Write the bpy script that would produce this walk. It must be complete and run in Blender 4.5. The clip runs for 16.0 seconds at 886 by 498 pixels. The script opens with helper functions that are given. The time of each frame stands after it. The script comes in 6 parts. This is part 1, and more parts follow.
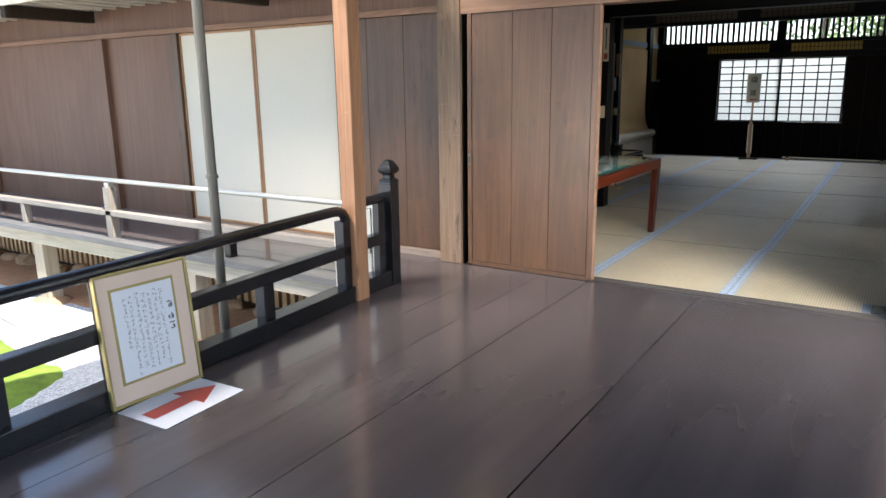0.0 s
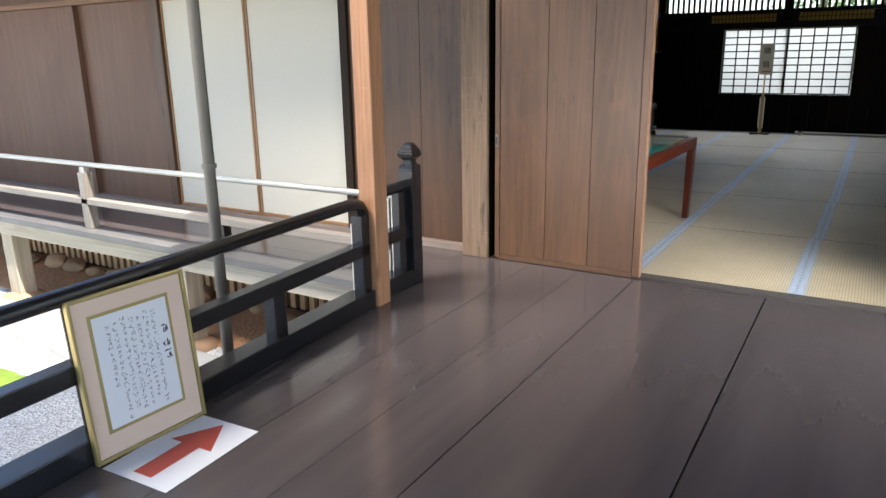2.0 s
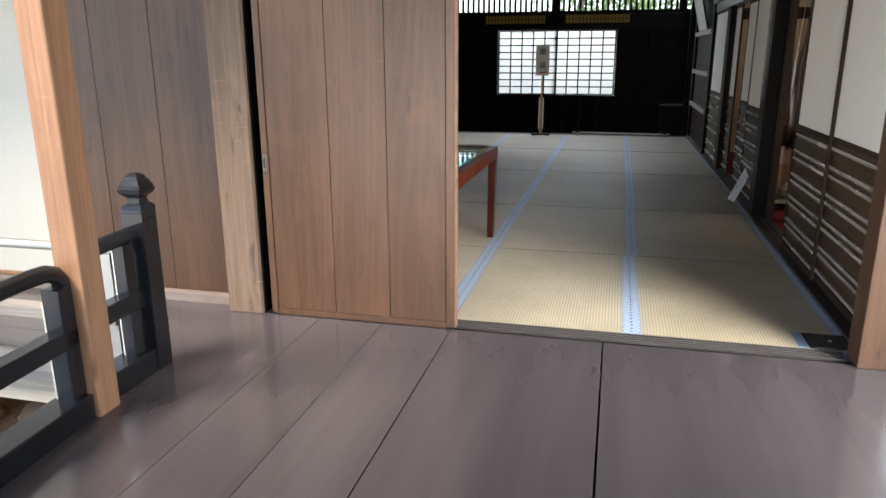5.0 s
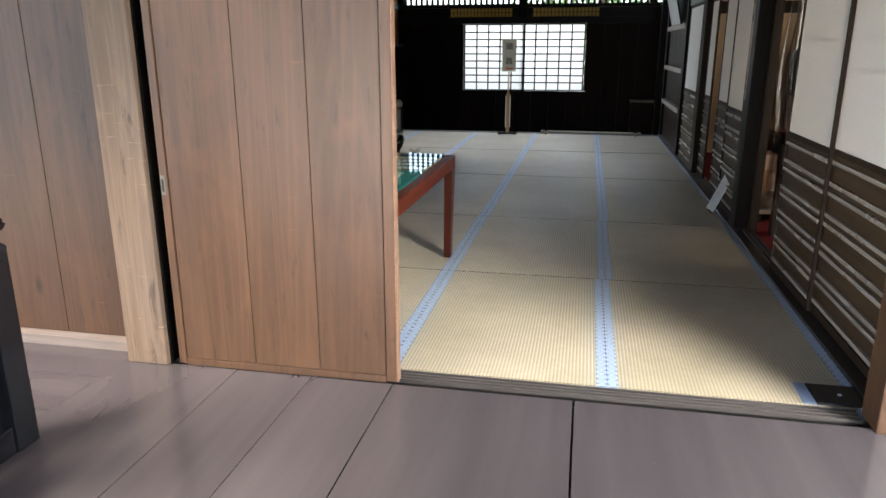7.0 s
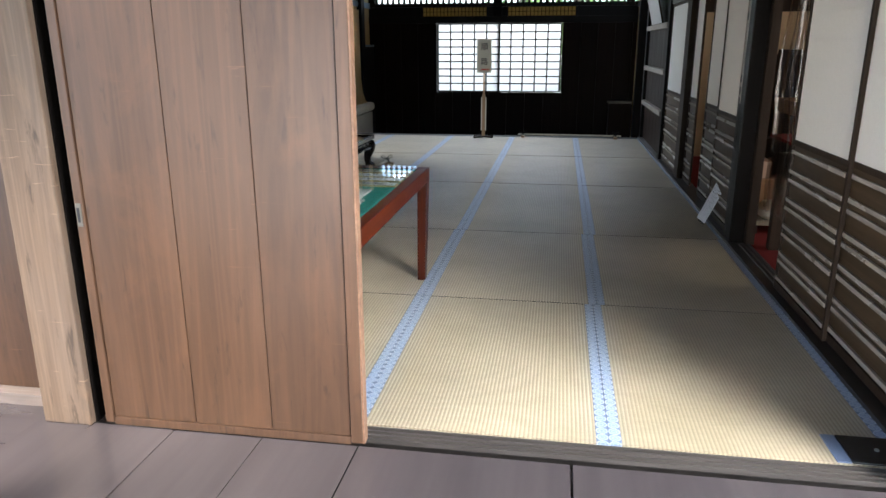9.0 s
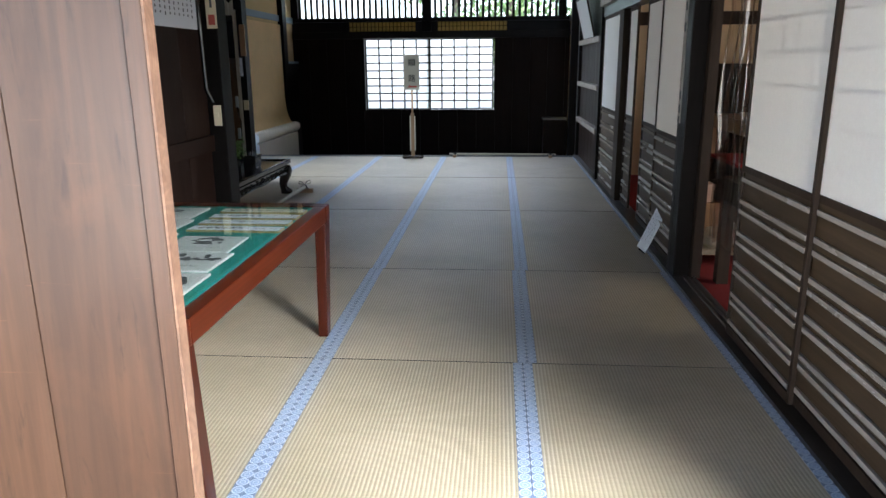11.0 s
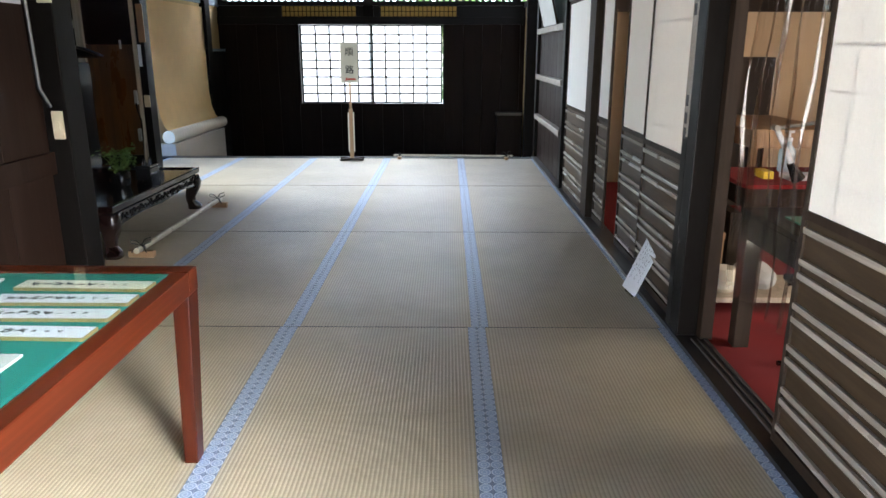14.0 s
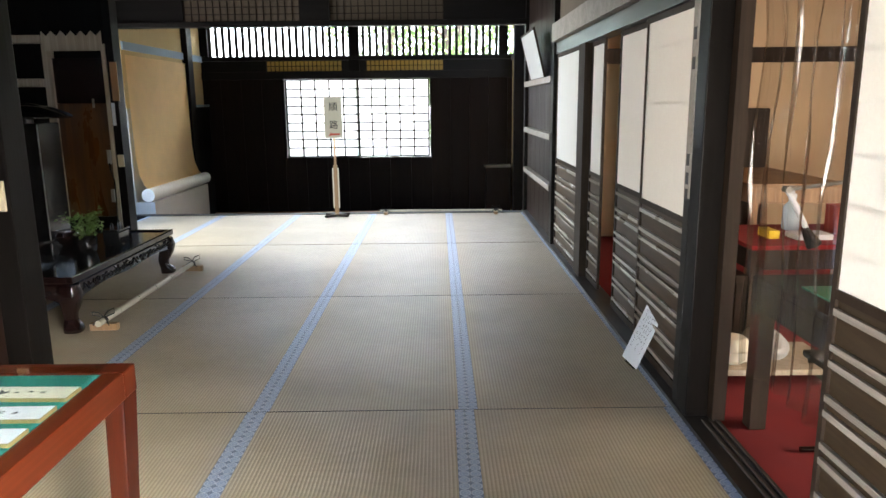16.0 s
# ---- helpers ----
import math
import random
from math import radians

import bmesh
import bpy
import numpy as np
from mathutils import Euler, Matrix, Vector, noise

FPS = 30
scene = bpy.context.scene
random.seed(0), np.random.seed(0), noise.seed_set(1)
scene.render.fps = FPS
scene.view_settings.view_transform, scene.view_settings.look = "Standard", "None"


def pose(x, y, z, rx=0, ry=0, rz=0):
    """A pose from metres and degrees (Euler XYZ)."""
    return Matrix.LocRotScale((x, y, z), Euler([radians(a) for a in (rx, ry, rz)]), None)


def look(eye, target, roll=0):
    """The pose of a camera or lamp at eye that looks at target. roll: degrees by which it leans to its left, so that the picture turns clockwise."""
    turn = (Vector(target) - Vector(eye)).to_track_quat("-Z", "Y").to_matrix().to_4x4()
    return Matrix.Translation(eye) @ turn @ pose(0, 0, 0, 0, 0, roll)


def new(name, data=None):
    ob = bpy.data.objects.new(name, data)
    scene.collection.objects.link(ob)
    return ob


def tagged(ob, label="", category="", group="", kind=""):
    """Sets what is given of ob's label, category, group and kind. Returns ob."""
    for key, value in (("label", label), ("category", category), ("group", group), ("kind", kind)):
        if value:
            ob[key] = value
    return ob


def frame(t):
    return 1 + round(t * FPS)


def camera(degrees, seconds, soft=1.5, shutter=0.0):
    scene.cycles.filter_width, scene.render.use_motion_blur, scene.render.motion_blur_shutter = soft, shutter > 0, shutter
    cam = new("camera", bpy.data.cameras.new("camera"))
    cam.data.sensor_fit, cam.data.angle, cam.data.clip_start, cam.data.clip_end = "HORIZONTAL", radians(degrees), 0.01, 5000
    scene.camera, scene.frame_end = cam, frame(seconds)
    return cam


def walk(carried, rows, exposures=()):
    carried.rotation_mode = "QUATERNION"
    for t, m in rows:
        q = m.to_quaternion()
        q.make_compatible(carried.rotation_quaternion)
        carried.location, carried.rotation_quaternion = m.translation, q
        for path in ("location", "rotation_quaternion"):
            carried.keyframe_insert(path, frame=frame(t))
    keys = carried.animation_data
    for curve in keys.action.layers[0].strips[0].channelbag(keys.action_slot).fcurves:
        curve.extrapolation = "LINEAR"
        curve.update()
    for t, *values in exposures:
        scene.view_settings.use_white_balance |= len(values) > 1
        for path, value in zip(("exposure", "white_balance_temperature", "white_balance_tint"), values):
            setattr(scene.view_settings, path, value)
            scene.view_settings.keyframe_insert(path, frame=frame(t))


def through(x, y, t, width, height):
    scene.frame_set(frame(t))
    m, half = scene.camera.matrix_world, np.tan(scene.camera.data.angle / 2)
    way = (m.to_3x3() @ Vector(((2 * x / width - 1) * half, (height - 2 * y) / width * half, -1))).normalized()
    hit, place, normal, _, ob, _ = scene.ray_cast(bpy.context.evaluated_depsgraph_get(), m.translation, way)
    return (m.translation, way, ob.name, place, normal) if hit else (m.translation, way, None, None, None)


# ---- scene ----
cam = camera(64.3, 16.0)
PATH = [
    (0, (0.005, 0.858, 1.313), (-1.05, 2.496, 0.862), -0.8),
    (0.5, (-0.142, 0.918, 1.303), (-1.333, 2.461, 0.855), -0.9),
    (1, (-0.277, 1.0, 1.298), (-1.496, 2.514, 0.826), -0.8),
    (1.5, (-0.403, 1.101, 1.299), (-1.545, 2.662, 0.791), -0.5),
    (2, (-0.55, 1.214, 1.31), (-1.553, 2.863, 0.786), -0.9),
    (2.5, (-0.622, 1.352, 1.301), (-1.514, 3.062, 0.77), -1.0),
    (3, (-0.676, 1.545, 1.323), (-1.513, 3.28, 0.785), -0.5),
    (3.5, (-0.771, 1.695, 1.319), (-1.541, 3.46, 0.777), -0.2),
    (4, (-0.874, 1.836, 1.325), (-1.498, 3.658, 0.785), -0.3),
    (4.5, (-0.893, 1.966, 1.318), (-1.436, 3.814, 0.779), -0.3),
    (4.7, (-0.93, 2.038, 1.299), (-1.433, 3.899, 0.768), -0.2),
    (6.8, (-0.969, 2.692, 1.312), (-1.341, 4.58, 0.765), -0.2),
    (7, (-0.957, 2.76, 1.324), (-1.333, 4.646, 0.774), 0.0),
    (7.5, (-0.919, 2.879, 1.322), (-1.33, 4.758, 0.774), 0.0),
    (8, (-0.939, 2.986, 1.315), (-1.371, 4.858, 0.761), 0.1),
    (8.5, (-0.993, 3.107, 1.325), (-1.384, 4.988, 0.771), 0.2),
    (9, (-1.033, 3.202, 1.329), (-1.341, 5.1, 0.779), -0.1),
    (9.5, (-0.982, 3.361, 1.329), (-1.222, 5.273, 0.795), -0.5),
    (10, (-0.931, 3.523, 1.325), (-1.127, 5.445, 0.809), -0.4),
    (12.5, (-0.964, 4.4, 1.327), (-1.048, 6.332, 0.82), -0.5),
    (13, (-0.984, 4.602, 1.343), (-1.011, 6.536, 0.836), -0.2),
    (13.5, (-0.995, 4.783, 1.332), (-0.963, 6.714, 0.815), -0.0),
    (14, (-0.935, 5.014, 1.34), (-0.948, 6.94, 0.801), 0.1),
    (14.5, (-0.917, 5.171, 1.345), (-1.045, 7.094, 0.811), 0.1),
    (15, (-0.937, 5.265, 1.352), (-1.012, 7.202, 0.86), -0.6),
    (15.5, (-0.921, 5.309, 1.36), (-0.935, 7.259, 0.916), -0.7),
    (16, (-0.893, 5.332, 1.375), (-0.883, 7.29, 0.968), -0.6),
]
EXPOSURES = [(0, 1.8, 6400, 10), (2, 1.7, 6500, 10), (4.5, 1.88, 6400, 10), (7, 2.2, 6400, 10), (10, 2.4, 6000, 10), (12.5, 3.0, 5850, 10), (14.5, 3.72, 6250, 10), (16, 3.85, 6550, 10)]
walk(cam, [(t, look(eye, target, roll)) for t, eye, target, roll in PATH], EXPOSURES)

# ---- world, sun, large lights ----
SUN = Vector((0.55, -0.16, 1.0)).normalized()
world = bpy.data.worlds.new("sky")
scene.world = world
world.use_nodes = True
wn, wl = world.node_tree.nodes, world.node_tree.links
sky = wn.new("ShaderNodeTexSky")
sky.sky_type, sky.sun_disc = "NISHITA", False
sky.sun_elevation = math.asin(SUN.z)
sky.sun_rotation = math.atan2(SUN.x, SUN.y)
wn["Background"].inputs["Strength"].default_value = 0.15
wl.new(sky.outputs[0], wn["Background"].inputs["Color"])

sun = new("sun", bpy.data.lights.new("sun", "SUN"))
sun.data.energy, sun.data.angle, sun.data.color = 4.5, radians(0.5), (1.0, 0.95, 0.87)
sun.matrix_world = look(SUN * 30, (0, 0, 0))


def area_lamp(name, eye, target, w, h, watts, color=(0.93, 0.97, 1.0), spread=180):
    """An area lamp for daylight: behind the two far windows, elsewhere an added fill."""
    lamp = new(name, bpy.data.lights.new(name, "AREA"))
    lamp.data.shape, lamp.data.size, lamp.data.size_y = "RECTANGLE", w, h
    lamp.data.energy, lamp.data.color, lamp.data.spread = watts, color, radians(spread)
    lamp.matrix_world = look(eye, target)
    return lamp


area_lamp("far_window_daylight", (-2.26, 18.1, 1.3), (-2.26, 17.0, 1.1), 3.2, 1.8, 11)
# Added fill in an assumed opening, hidden behind the alcove.
area_lamp("left_opening_fill", (-5.10, 12.65, 1.25), (-2.0, 12.3, 0.8), 1.1, 1.9, 9, (0.88, 0.94, 1.0), 110)
# Added fill hanging under the roof, for daylight from the veranda's open side.
area_lamp("veranda_side_fill", (1.9, 3.1, 2.4), (-1.2, 6.1, 0.0), 1.8, 1.5, 25, (0.97, 0.98, 1.0), 60)
# Added narrow beam from the garden side, brightening mats and right-hand screens.
area_lamp("garden_side_fill", (-3.6, 0.3, 0.75), (0.3, 6.9, 0.4), 1.2, 1.0, 3.4, (1.0, 0.93, 0.87), 34)
# Added fill hung in open air over the garden, lighting the wall's foot.
area_lamp("garden_sky_fill", (-5.4, 1.6, 6.6), (-2.3, 5.2, 0.3), 2.4, 2.4, 62, (1.0, 0.92, 0.82), 58)
area_lamp("clerestory_daylight", (-2.3, 18.35, 2.98), (-2.0, 11.5, 0.0), 4.6, 0.5, 48, (0.93, 0.97, 1.0))
# Added fill before the windowless east wall, backlighting the paper screens.
area_lamp("side_room_fill", (4.42, 6.9, 1.35), (0.0, 6.9, 1.0), 2.8, 1.7, 19, (1.0, 0.93, 0.82))

# ---- materials ----


def nodes_of(name):
    m = bpy.data.materials.new(name)
    m.use_nodes = True
    return m, m.node_tree.nodes, m.node_tree.links, m.node_tree.nodes["Principled BSDF"]


def ramp(nt, stops):
    r = nt.new("ShaderNodeValToRGB")
    e = r.color_ramp.elements
    while len(e) < len(stops):
        e.new(0.5)
    for el, (p, c) in zip(e, stops):
        el.position, el.color = p, (*c, 1)
    return r


def mix_color(nt, ln, fac, a, b, mode="MIX"):
    m = nt.new("ShaderNodeMix")
    m.data_type, m.blend_type = "RGBA", mode
    for sock, v in ((m.inputs[0], fac), (m.inputs[6], a), (m.inputs[7], b)):
        if hasattr(v, "links"):
            ln.new(v, sock)
        elif isinstance(v, (int, float)):
            sock.default_value = v
        else:
            sock.default_value = (*v, 1)
    return m.outputs[2]


def coords(nt, ln, scale, space="Object", vary=True):
    tc = nt.new("ShaderNodeTexCoord")
    mp = nt.new("ShaderNodeMapping")
    mp.inputs["Scale"].default_value = scale
    ln.new(tc.outputs[space], mp.inputs["Vector"])
    if vary:
        info = nt.new("ShaderNodeObjectInfo")
        mul = nt.new("ShaderNodeMath")
        mul.operation = "MULTIPLY"
        mul.inputs[1].default_value = 37.0
        ln.new(info.outputs["Random"], mul.inputs[0])
        ln.new(mul.outputs[0], mp.inputs["Location"])
    return mp.outputs[0]


def noise_tex(nt, ln, vec, scale, detail=4, rough=0.55, distort=0.0):
    n = nt.new("ShaderNodeTexNoise")
    n.inputs["Scale"].default_value, n.inputs["Detail"].default_value = scale, detail
    n.inputs["Roughness"].default_value, n.inputs["Distortion"].default_value = rough, distort
    ln.new(vec, n.inputs["Vector"])
    return n.outputs["Fac"]


def bump(nt, ln, bsdf, height, strength=0.2, dist=0.002):
    b = nt.new("ShaderNodeBump")
    b.inputs["Strength"].default_value, b.inputs["Distance"].default_value = strength, dist
    ln.new(height, b.inputs["Height"])
    ln.new(b.outputs[0], bsdf.inputs["Normal"])


def wood(name, dark, light, axis=2, rough=0.55, grain=1.0, stain=0.35, stain_color=(0.05, 0.035, 0.03), spread=0.12, coat=0.0, relief=0.25, spec=0.5, worn=0.0):
    """Grained timber: long streaks along one axis, growth rings, blotches of weathering, and a shade of its own for each piece."""
    m, nt, ln, b = nodes_of(name)
    s = [9.0, 9.0, 9.0]
    s[axis] = 0.55
    v = coords(nt, ln, [c * grain for c in s])
    streak = noise_tex(nt, ln, v, 1.5, 7, 0.70, 0.9)
    s2 = [60.0, 60.0, 60.0]
    s2[axis] = 1.6
    fine = noise_tex(nt, ln, coords(nt, ln, [c * grain for c in s2]), 1.6, 3, 0.6)
    mid = [(a + c) / 2 for a, c in zip(dark, light)]
    base = ramp(nt, [(0.25, dark), (0.5, mid), (0.78, light)])
    ln.new(streak, base.inputs[0])
    f = ramp(nt, [(0.3, (0.84, 0.84, 0.84)), (0.7, (1.07, 1.07, 1.07))])
    ln.new(fine, f.inputs[0])
    c = mix_color(nt, ln, 0.75, base.outputs[0], f.outputs[0], "MULTIPLY")
    ring = nt.new("ShaderNodeMath")
    ring.operation = "MULTIPLY"
    ring.inputs[1].default_value = 110.0
    s4 = [5.0, 5.0, 5.0]
    s4[axis] = 0.25
    ln.new(noise_tex(nt, ln, coords(nt, ln, [c2 * grain for c2 in s4]), 1.0, 2, 0.45, 0.5), ring.inputs[0])
    wav = nt.new("ShaderNodeMath")
    wav.operation = "SINE"
    ln.new(ring.outputs[0], wav.inputs[0])
    rg = ramp(nt, [(0.0, (0.72, 0.70, 0.68)), (0.6, (1.0, 1.0, 1.0))])
    ln.new(wav.outputs[0], rg.inputs[0])
    c = mix_color(nt, ln, 0.45, c, rg.outputs[0], "MULTIPLY")
    s3 = [4.2, 4.2, 4.2]
    s3[axis] = 0.8
    blot = noise_tex(nt, ln, coords(nt, ln, s3), 1.3, 5, 0.6, 0.4)
    br = ramp(nt, [(0.45, (0, 0, 0)), (0.75, (1, 1, 1))])
    ln.new(blot, br.inputs[0])
    sm = nt.new("ShaderNodeMath")
    sm.operation = "MULTIPLY"
    sm.inputs[1].default_value = stain
    ln.new(br.outputs[0], sm.inputs[0])
    c = mix_color(nt, ln, sm.outputs[0], c, stain_color)
    if worn:
        # dark flecks, pale scuffs across the grain, and knots
        def marks(scale, lo, hi, amount, detail=4):
            k = [scale[0], scale[0], scale[0]]
            k[axis] = scale[1]
            r = ramp(nt, [(lo, (0, 0, 0)), (hi, (1, 1, 1))])
            ln.new(noise_tex(nt, ln, coords(nt, ln, k), 1.0, detail, 0.65, 0.4), r.inputs[0])
            mu = nt.new("ShaderNodeMath")
            mu.operation = "MULTIPLY"
            mu.inputs[1].default_value = amount * worn
            ln.new(r.outputs[0], mu.inputs[0])
            return mu.outputs[0]

        c = mix_color(nt, ln, marks((26, 4.0), 0.60, 0.70, 0.75), c, [q * 0.35 for q in dark])
        c = mix_color(nt, ln, marks((3.2, 2.0), 0.54, 0.72, 0.55, 6), c, [light[0] * 1.3, light[1] * 1.18, light[2] * 1.05])
        c = mix_color(nt, ln, marks((5, 70), 0.68, 0.74, 0.45, 3), c, [light[0] * 1.6, light[1] * 1.55, light[2] * 1.5])
        kn = nt.new("ShaderNodeTexVoronoi")
        kn.inputs["Scale"].default_value = 1.0
        kk = [3.6, 3.6, 3.6]
        kk[axis] = 1.5
        ln.new(coords(nt, ln, kk), kn.inputs["Vector"])
        kr = ramp(nt, [(0.0, (1, 1, 1)), (0.05, (0.8, 0.8, 0.8)), (0.10, (0, 0, 0))])
        ln.new(kn.outputs["Distance"], kr.inputs[0])
        c = mix_color(nt, ln, kr.outputs[0], c, [q * 0.4 for q in dark])
    info = nt.new("ShaderNodeObjectInfo")
    mr = nt.new("ShaderNodeMapRange")
    mr.inputs[3].default_value, mr.inputs[4].default_value = 1 - spread, 1 + spread
    ln.new(info.outputs["Random"], mr.inputs[0])
    c = mix_color(nt, ln, 1.0, c, mr.outputs[0], "MULTIPLY")
    ln.new(c, b.inputs["Base Color"])
    rr = nt.new("ShaderNodeMapRange")
    rr.inputs[3].default_value, rr.inputs[4].default_value = max(0.05, rough - 0.1), min(1, rough + 0.12)
    ln.new(blot, rr.inputs[0])
    ln.new(rr.outputs[0], b.inputs["Roughness"])
    b.inputs["Coat Weight"].default_value = coat
    b.inputs["Coat Roughness"].default_value = 0.2
    b.inputs["Specular IOR Level"].default_value = spec
    bump(nt, ln, b, fine, relief, 0.0015)
    return m


def plain(name, color, rough=0.6, metal=0.0, amount=0.15, scale=14.0, relief=0.08, coat=0.0):
    """A painted, plastered or lacquered surface with soft unevenness and fine grain."""
    m, nt, ln, b = nodes_of(name)
    v = coords(nt, ln, (1, 1, 1))
    big = noise_tex(nt, ln, v, scale * 0.16, 5, 0.6)
    fine = noise_tex(nt, ln, v, scale * 6, 3, 0.6)
    lo = [c * (1 - amount) for c in color]
    hi = [min(1, c * (1 + amount)) for c in color]
    r = ramp(nt, [(0.3, lo), (0.7, hi)])
    ln.new(big, r.inputs[0])
    ln.new(r.outputs[0], b.inputs["Base Color"])
    rr = nt.new("ShaderNodeMapRange")
    rr.inputs[3].default_value, rr.inputs[4].default_value = max(0.03, rough - 0.08), min(1, rough + 0.08)
    ln.new(big, rr.inputs[0])
    ln.new(rr.outputs[0], b.inputs["Roughness"])
    b.inputs["Metallic"].default_value = metal
    b.inputs["Coat Weight"].default_value = coat
    b.inputs["Coat Roughness"].default_value = 0.12
    bump(nt, ln, b, fine, relief, 0.001)
    return m


def paper(name, color, through):
    """Handmade paper: fibres, and light passing through it."""
    m, nt, ln, b = nodes_of(name)
    v = coords(nt, ln, (1, 1, 1))
    fib = noise_tex(nt, ln, v, 55, 5, 0.7, 1.5)
    r = ramp(nt, [(0.25, [c * 0.92 for c in color]), (0.75, color)])
    ln.new(fib, r.inputs[0])
    ln.new(r.outputs[0], b.inputs["Base Color"])
    b.inputs["Roughness"].default_value = 0.85
    bump(nt, ln, b, fib, 0.1, 0.0005)
    if through:
        tr = nt.new("ShaderNodeBsdfTranslucent")
        ln.new(r.outputs[0], tr.inputs[0])
        mx = nt.new("ShaderNodeMixShader")
        mx.inputs[0].default_value = through
        ln.new(b.outputs[0], mx.inputs[1])
        ln.new(tr.outputs[0], mx.inputs[2])
        ln.new(mx.outputs[0], nt["Material Output"].inputs[0])
    return m


def tatami_material(name):
    """Woven rush: ribs along y, about 15 mm apart, crossed by fine stalks, faded in patches."""
    m, nt, ln, b = nodes_of(name)
    tc = nt.new("ShaderNodeTexCoord")
    sep = nt.new("ShaderNodeSeparateXYZ")
    ln.new(tc.outputs["Object"], sep.inputs[0])
    w = nt.new("ShaderNodeMath")
    w.operation = "MULTIPLY"
    w.inputs[1].default_value = 2 * math.pi / 0.0153
    ln.new(sep.outputs[0], w.inputs[0])
    s = nt.new("ShaderNodeMath")
    s.operation = "SINE"
    ln.new(w.outputs[0], s.inputs[0])
    rib = nt.new("ShaderNodeMapRange")
    rib.inputs[1].default_value = -1
    ln.new(s.outputs[0], rib.inputs[0])
    stalk = noise_tex(nt, ln, coords(nt, ln, (14, 420, 1)), 1.0, 3, 0.6)
    patch = noise_tex(nt, ln, coords(nt, ln, (1, 1, 1)), 1.7, 5, 0.6)
    base = ramp(nt, [(0.3, (0.385, 0.318, 0.205)), (0.7, (0.515, 0.430, 0.295))])
    ln.new(patch, base.inputs[0])
    rc = ramp(nt, [(0.0, (0.70, 0.68, 0.66)), (0.35, (0.96, 0.96, 0.96)), (1.0, (1.05, 1.05, 1.05))])
    ln.new(rib.outputs[0], rc.inputs[0])
    c = mix_color(nt, ln, 1.0, base.outputs[0], rc.outputs[0], "MULTIPLY")
    sc = ramp(nt, [(0.3, (0.82, 0.82, 0.82)), (0.7, (1.1, 1.1, 1.08))])
    ln.new(stalk, sc.inputs[0])
    c = mix_color(nt, ln, 0.8, c, sc.outputs[0], "MULTIPLY")
    ln.new(c, b.inputs["Base Color"])
    b.inputs["Roughness"].default_value = 0.41
    b.inputs["Specular IOR Level"].default_value = 0.55
    add = nt.new("ShaderNodeMath")
    add.operation = "MULTIPLY_ADD"
    add.inputs[1].default_value = 0.25
    ln.new(stalk, add.inputs[0])
    ln.new(rib.outputs[0], add.inputs[2])
    bump(nt, ln, b, add.outputs[0], 0.50, 0.0018)
    return m


def border_material(name):
    """Blue cloth edging woven with one row of pale ringed medallions, 44 mm apart along y."""
    m, nt, ln, b = nodes_of(name)
    tc = nt.new("ShaderNodeTexCoord")
    sep = nt.new("ShaderNodeSeparateXYZ")
    ln.new(tc.outputs["Object"], sep.inputs[0])

    def math_node(op, a, c=0.0, d=0.0):
        n = nt.new("ShaderNodeMath")
        n.operation = op
        for i, val in enumerate((a, c, d)):
            if hasattr(val, "links"):
                ln.new(val, n.inputs[i])
            else:
                n.inputs[i].default_value = val
        return n.outputs[0]

    u = math_node("PINGPONG", sep.outputs[1], 0.022)
    r2 = math_node("ADD", math_node("MULTIPLY", u, u), math_node("MULTIPLY", sep.outputs[0], sep.outputs[0]))
    r = math_node("SQRT", r2)
    inside = math_node("LESS_THAN", r, 0.0214)
    outer = math_node("MULTIPLY", math_node("GREATER_THAN", r, 0.0172), inside)
    inner = math_node("MULTIPLY", math_node("GREATER_THAN", r, 0.007), math_node("LESS_THAN", r, 0.0105))
    edge = math_node("MAXIMUM", outer, math_node("MULTIPLY", inner, 0.7))
    weave = noise_tex(nt, ln, coords(nt, ln, (500, 500, 1)), 1.0, 2)
    c = mix_color(nt, ln, inside, (0.145, 0.19, 0.28), (0.27, 0.345, 0.48))
    c = mix_color(nt, ln, edge, c, (0.47, 0.54, 0.65))
    wv = ramp(nt, [(0.3, (0.85, 0.85, 0.85)), (0.7, (1.1, 1.1, 1.1))])
    ln.new(weave, wv.inputs[0])
    c = mix_color(nt, ln, 1.0, c, wv.outputs[0], "MULTIPLY")
    ln.new(c, b.inputs["Base Color"])
    b.inputs["Roughness"].default_value = 0.38
    bump(nt, ln, b, edge, 0.25, 0.0006)
    return m


def ground_material(name, cols, scale, rough=0.95, strength=0.8, dist=0.02):
    m, nt, ln, b = nodes_of(name)
    v = coords(nt, ln, (1, 1, 1), vary=False)
    vor = nt.new("ShaderNodeTexVoronoi")
    vor.inputs["Scale"].default_value = scale
    ln.new(v, vor.inputs["Vector"])
    big = noise_tex(nt, ln, v, 0.9, 5)
    r = ramp(nt, [(0.0, cols[0]), (0.5, cols[1]), (1.0, cols[2])])
    ln.new(vor.outputs["Color"], r.inputs[0])
    br = ramp(nt, [(0.3, (0.85, 0.85, 0.85)), (0.7, (1.08, 1.08, 1.08))])
    ln.new(big, br.inputs[0])
    ln.new(mix_color(nt, ln, 1.0, r.outputs[0], br.outputs[0], "MULTIPLY"), b.inputs["Base Color"])
    b.inputs["Roughness"].default_value = rough
    bump(nt, ln, b, vor.outputs["Distance"], strength, dist)
    return m


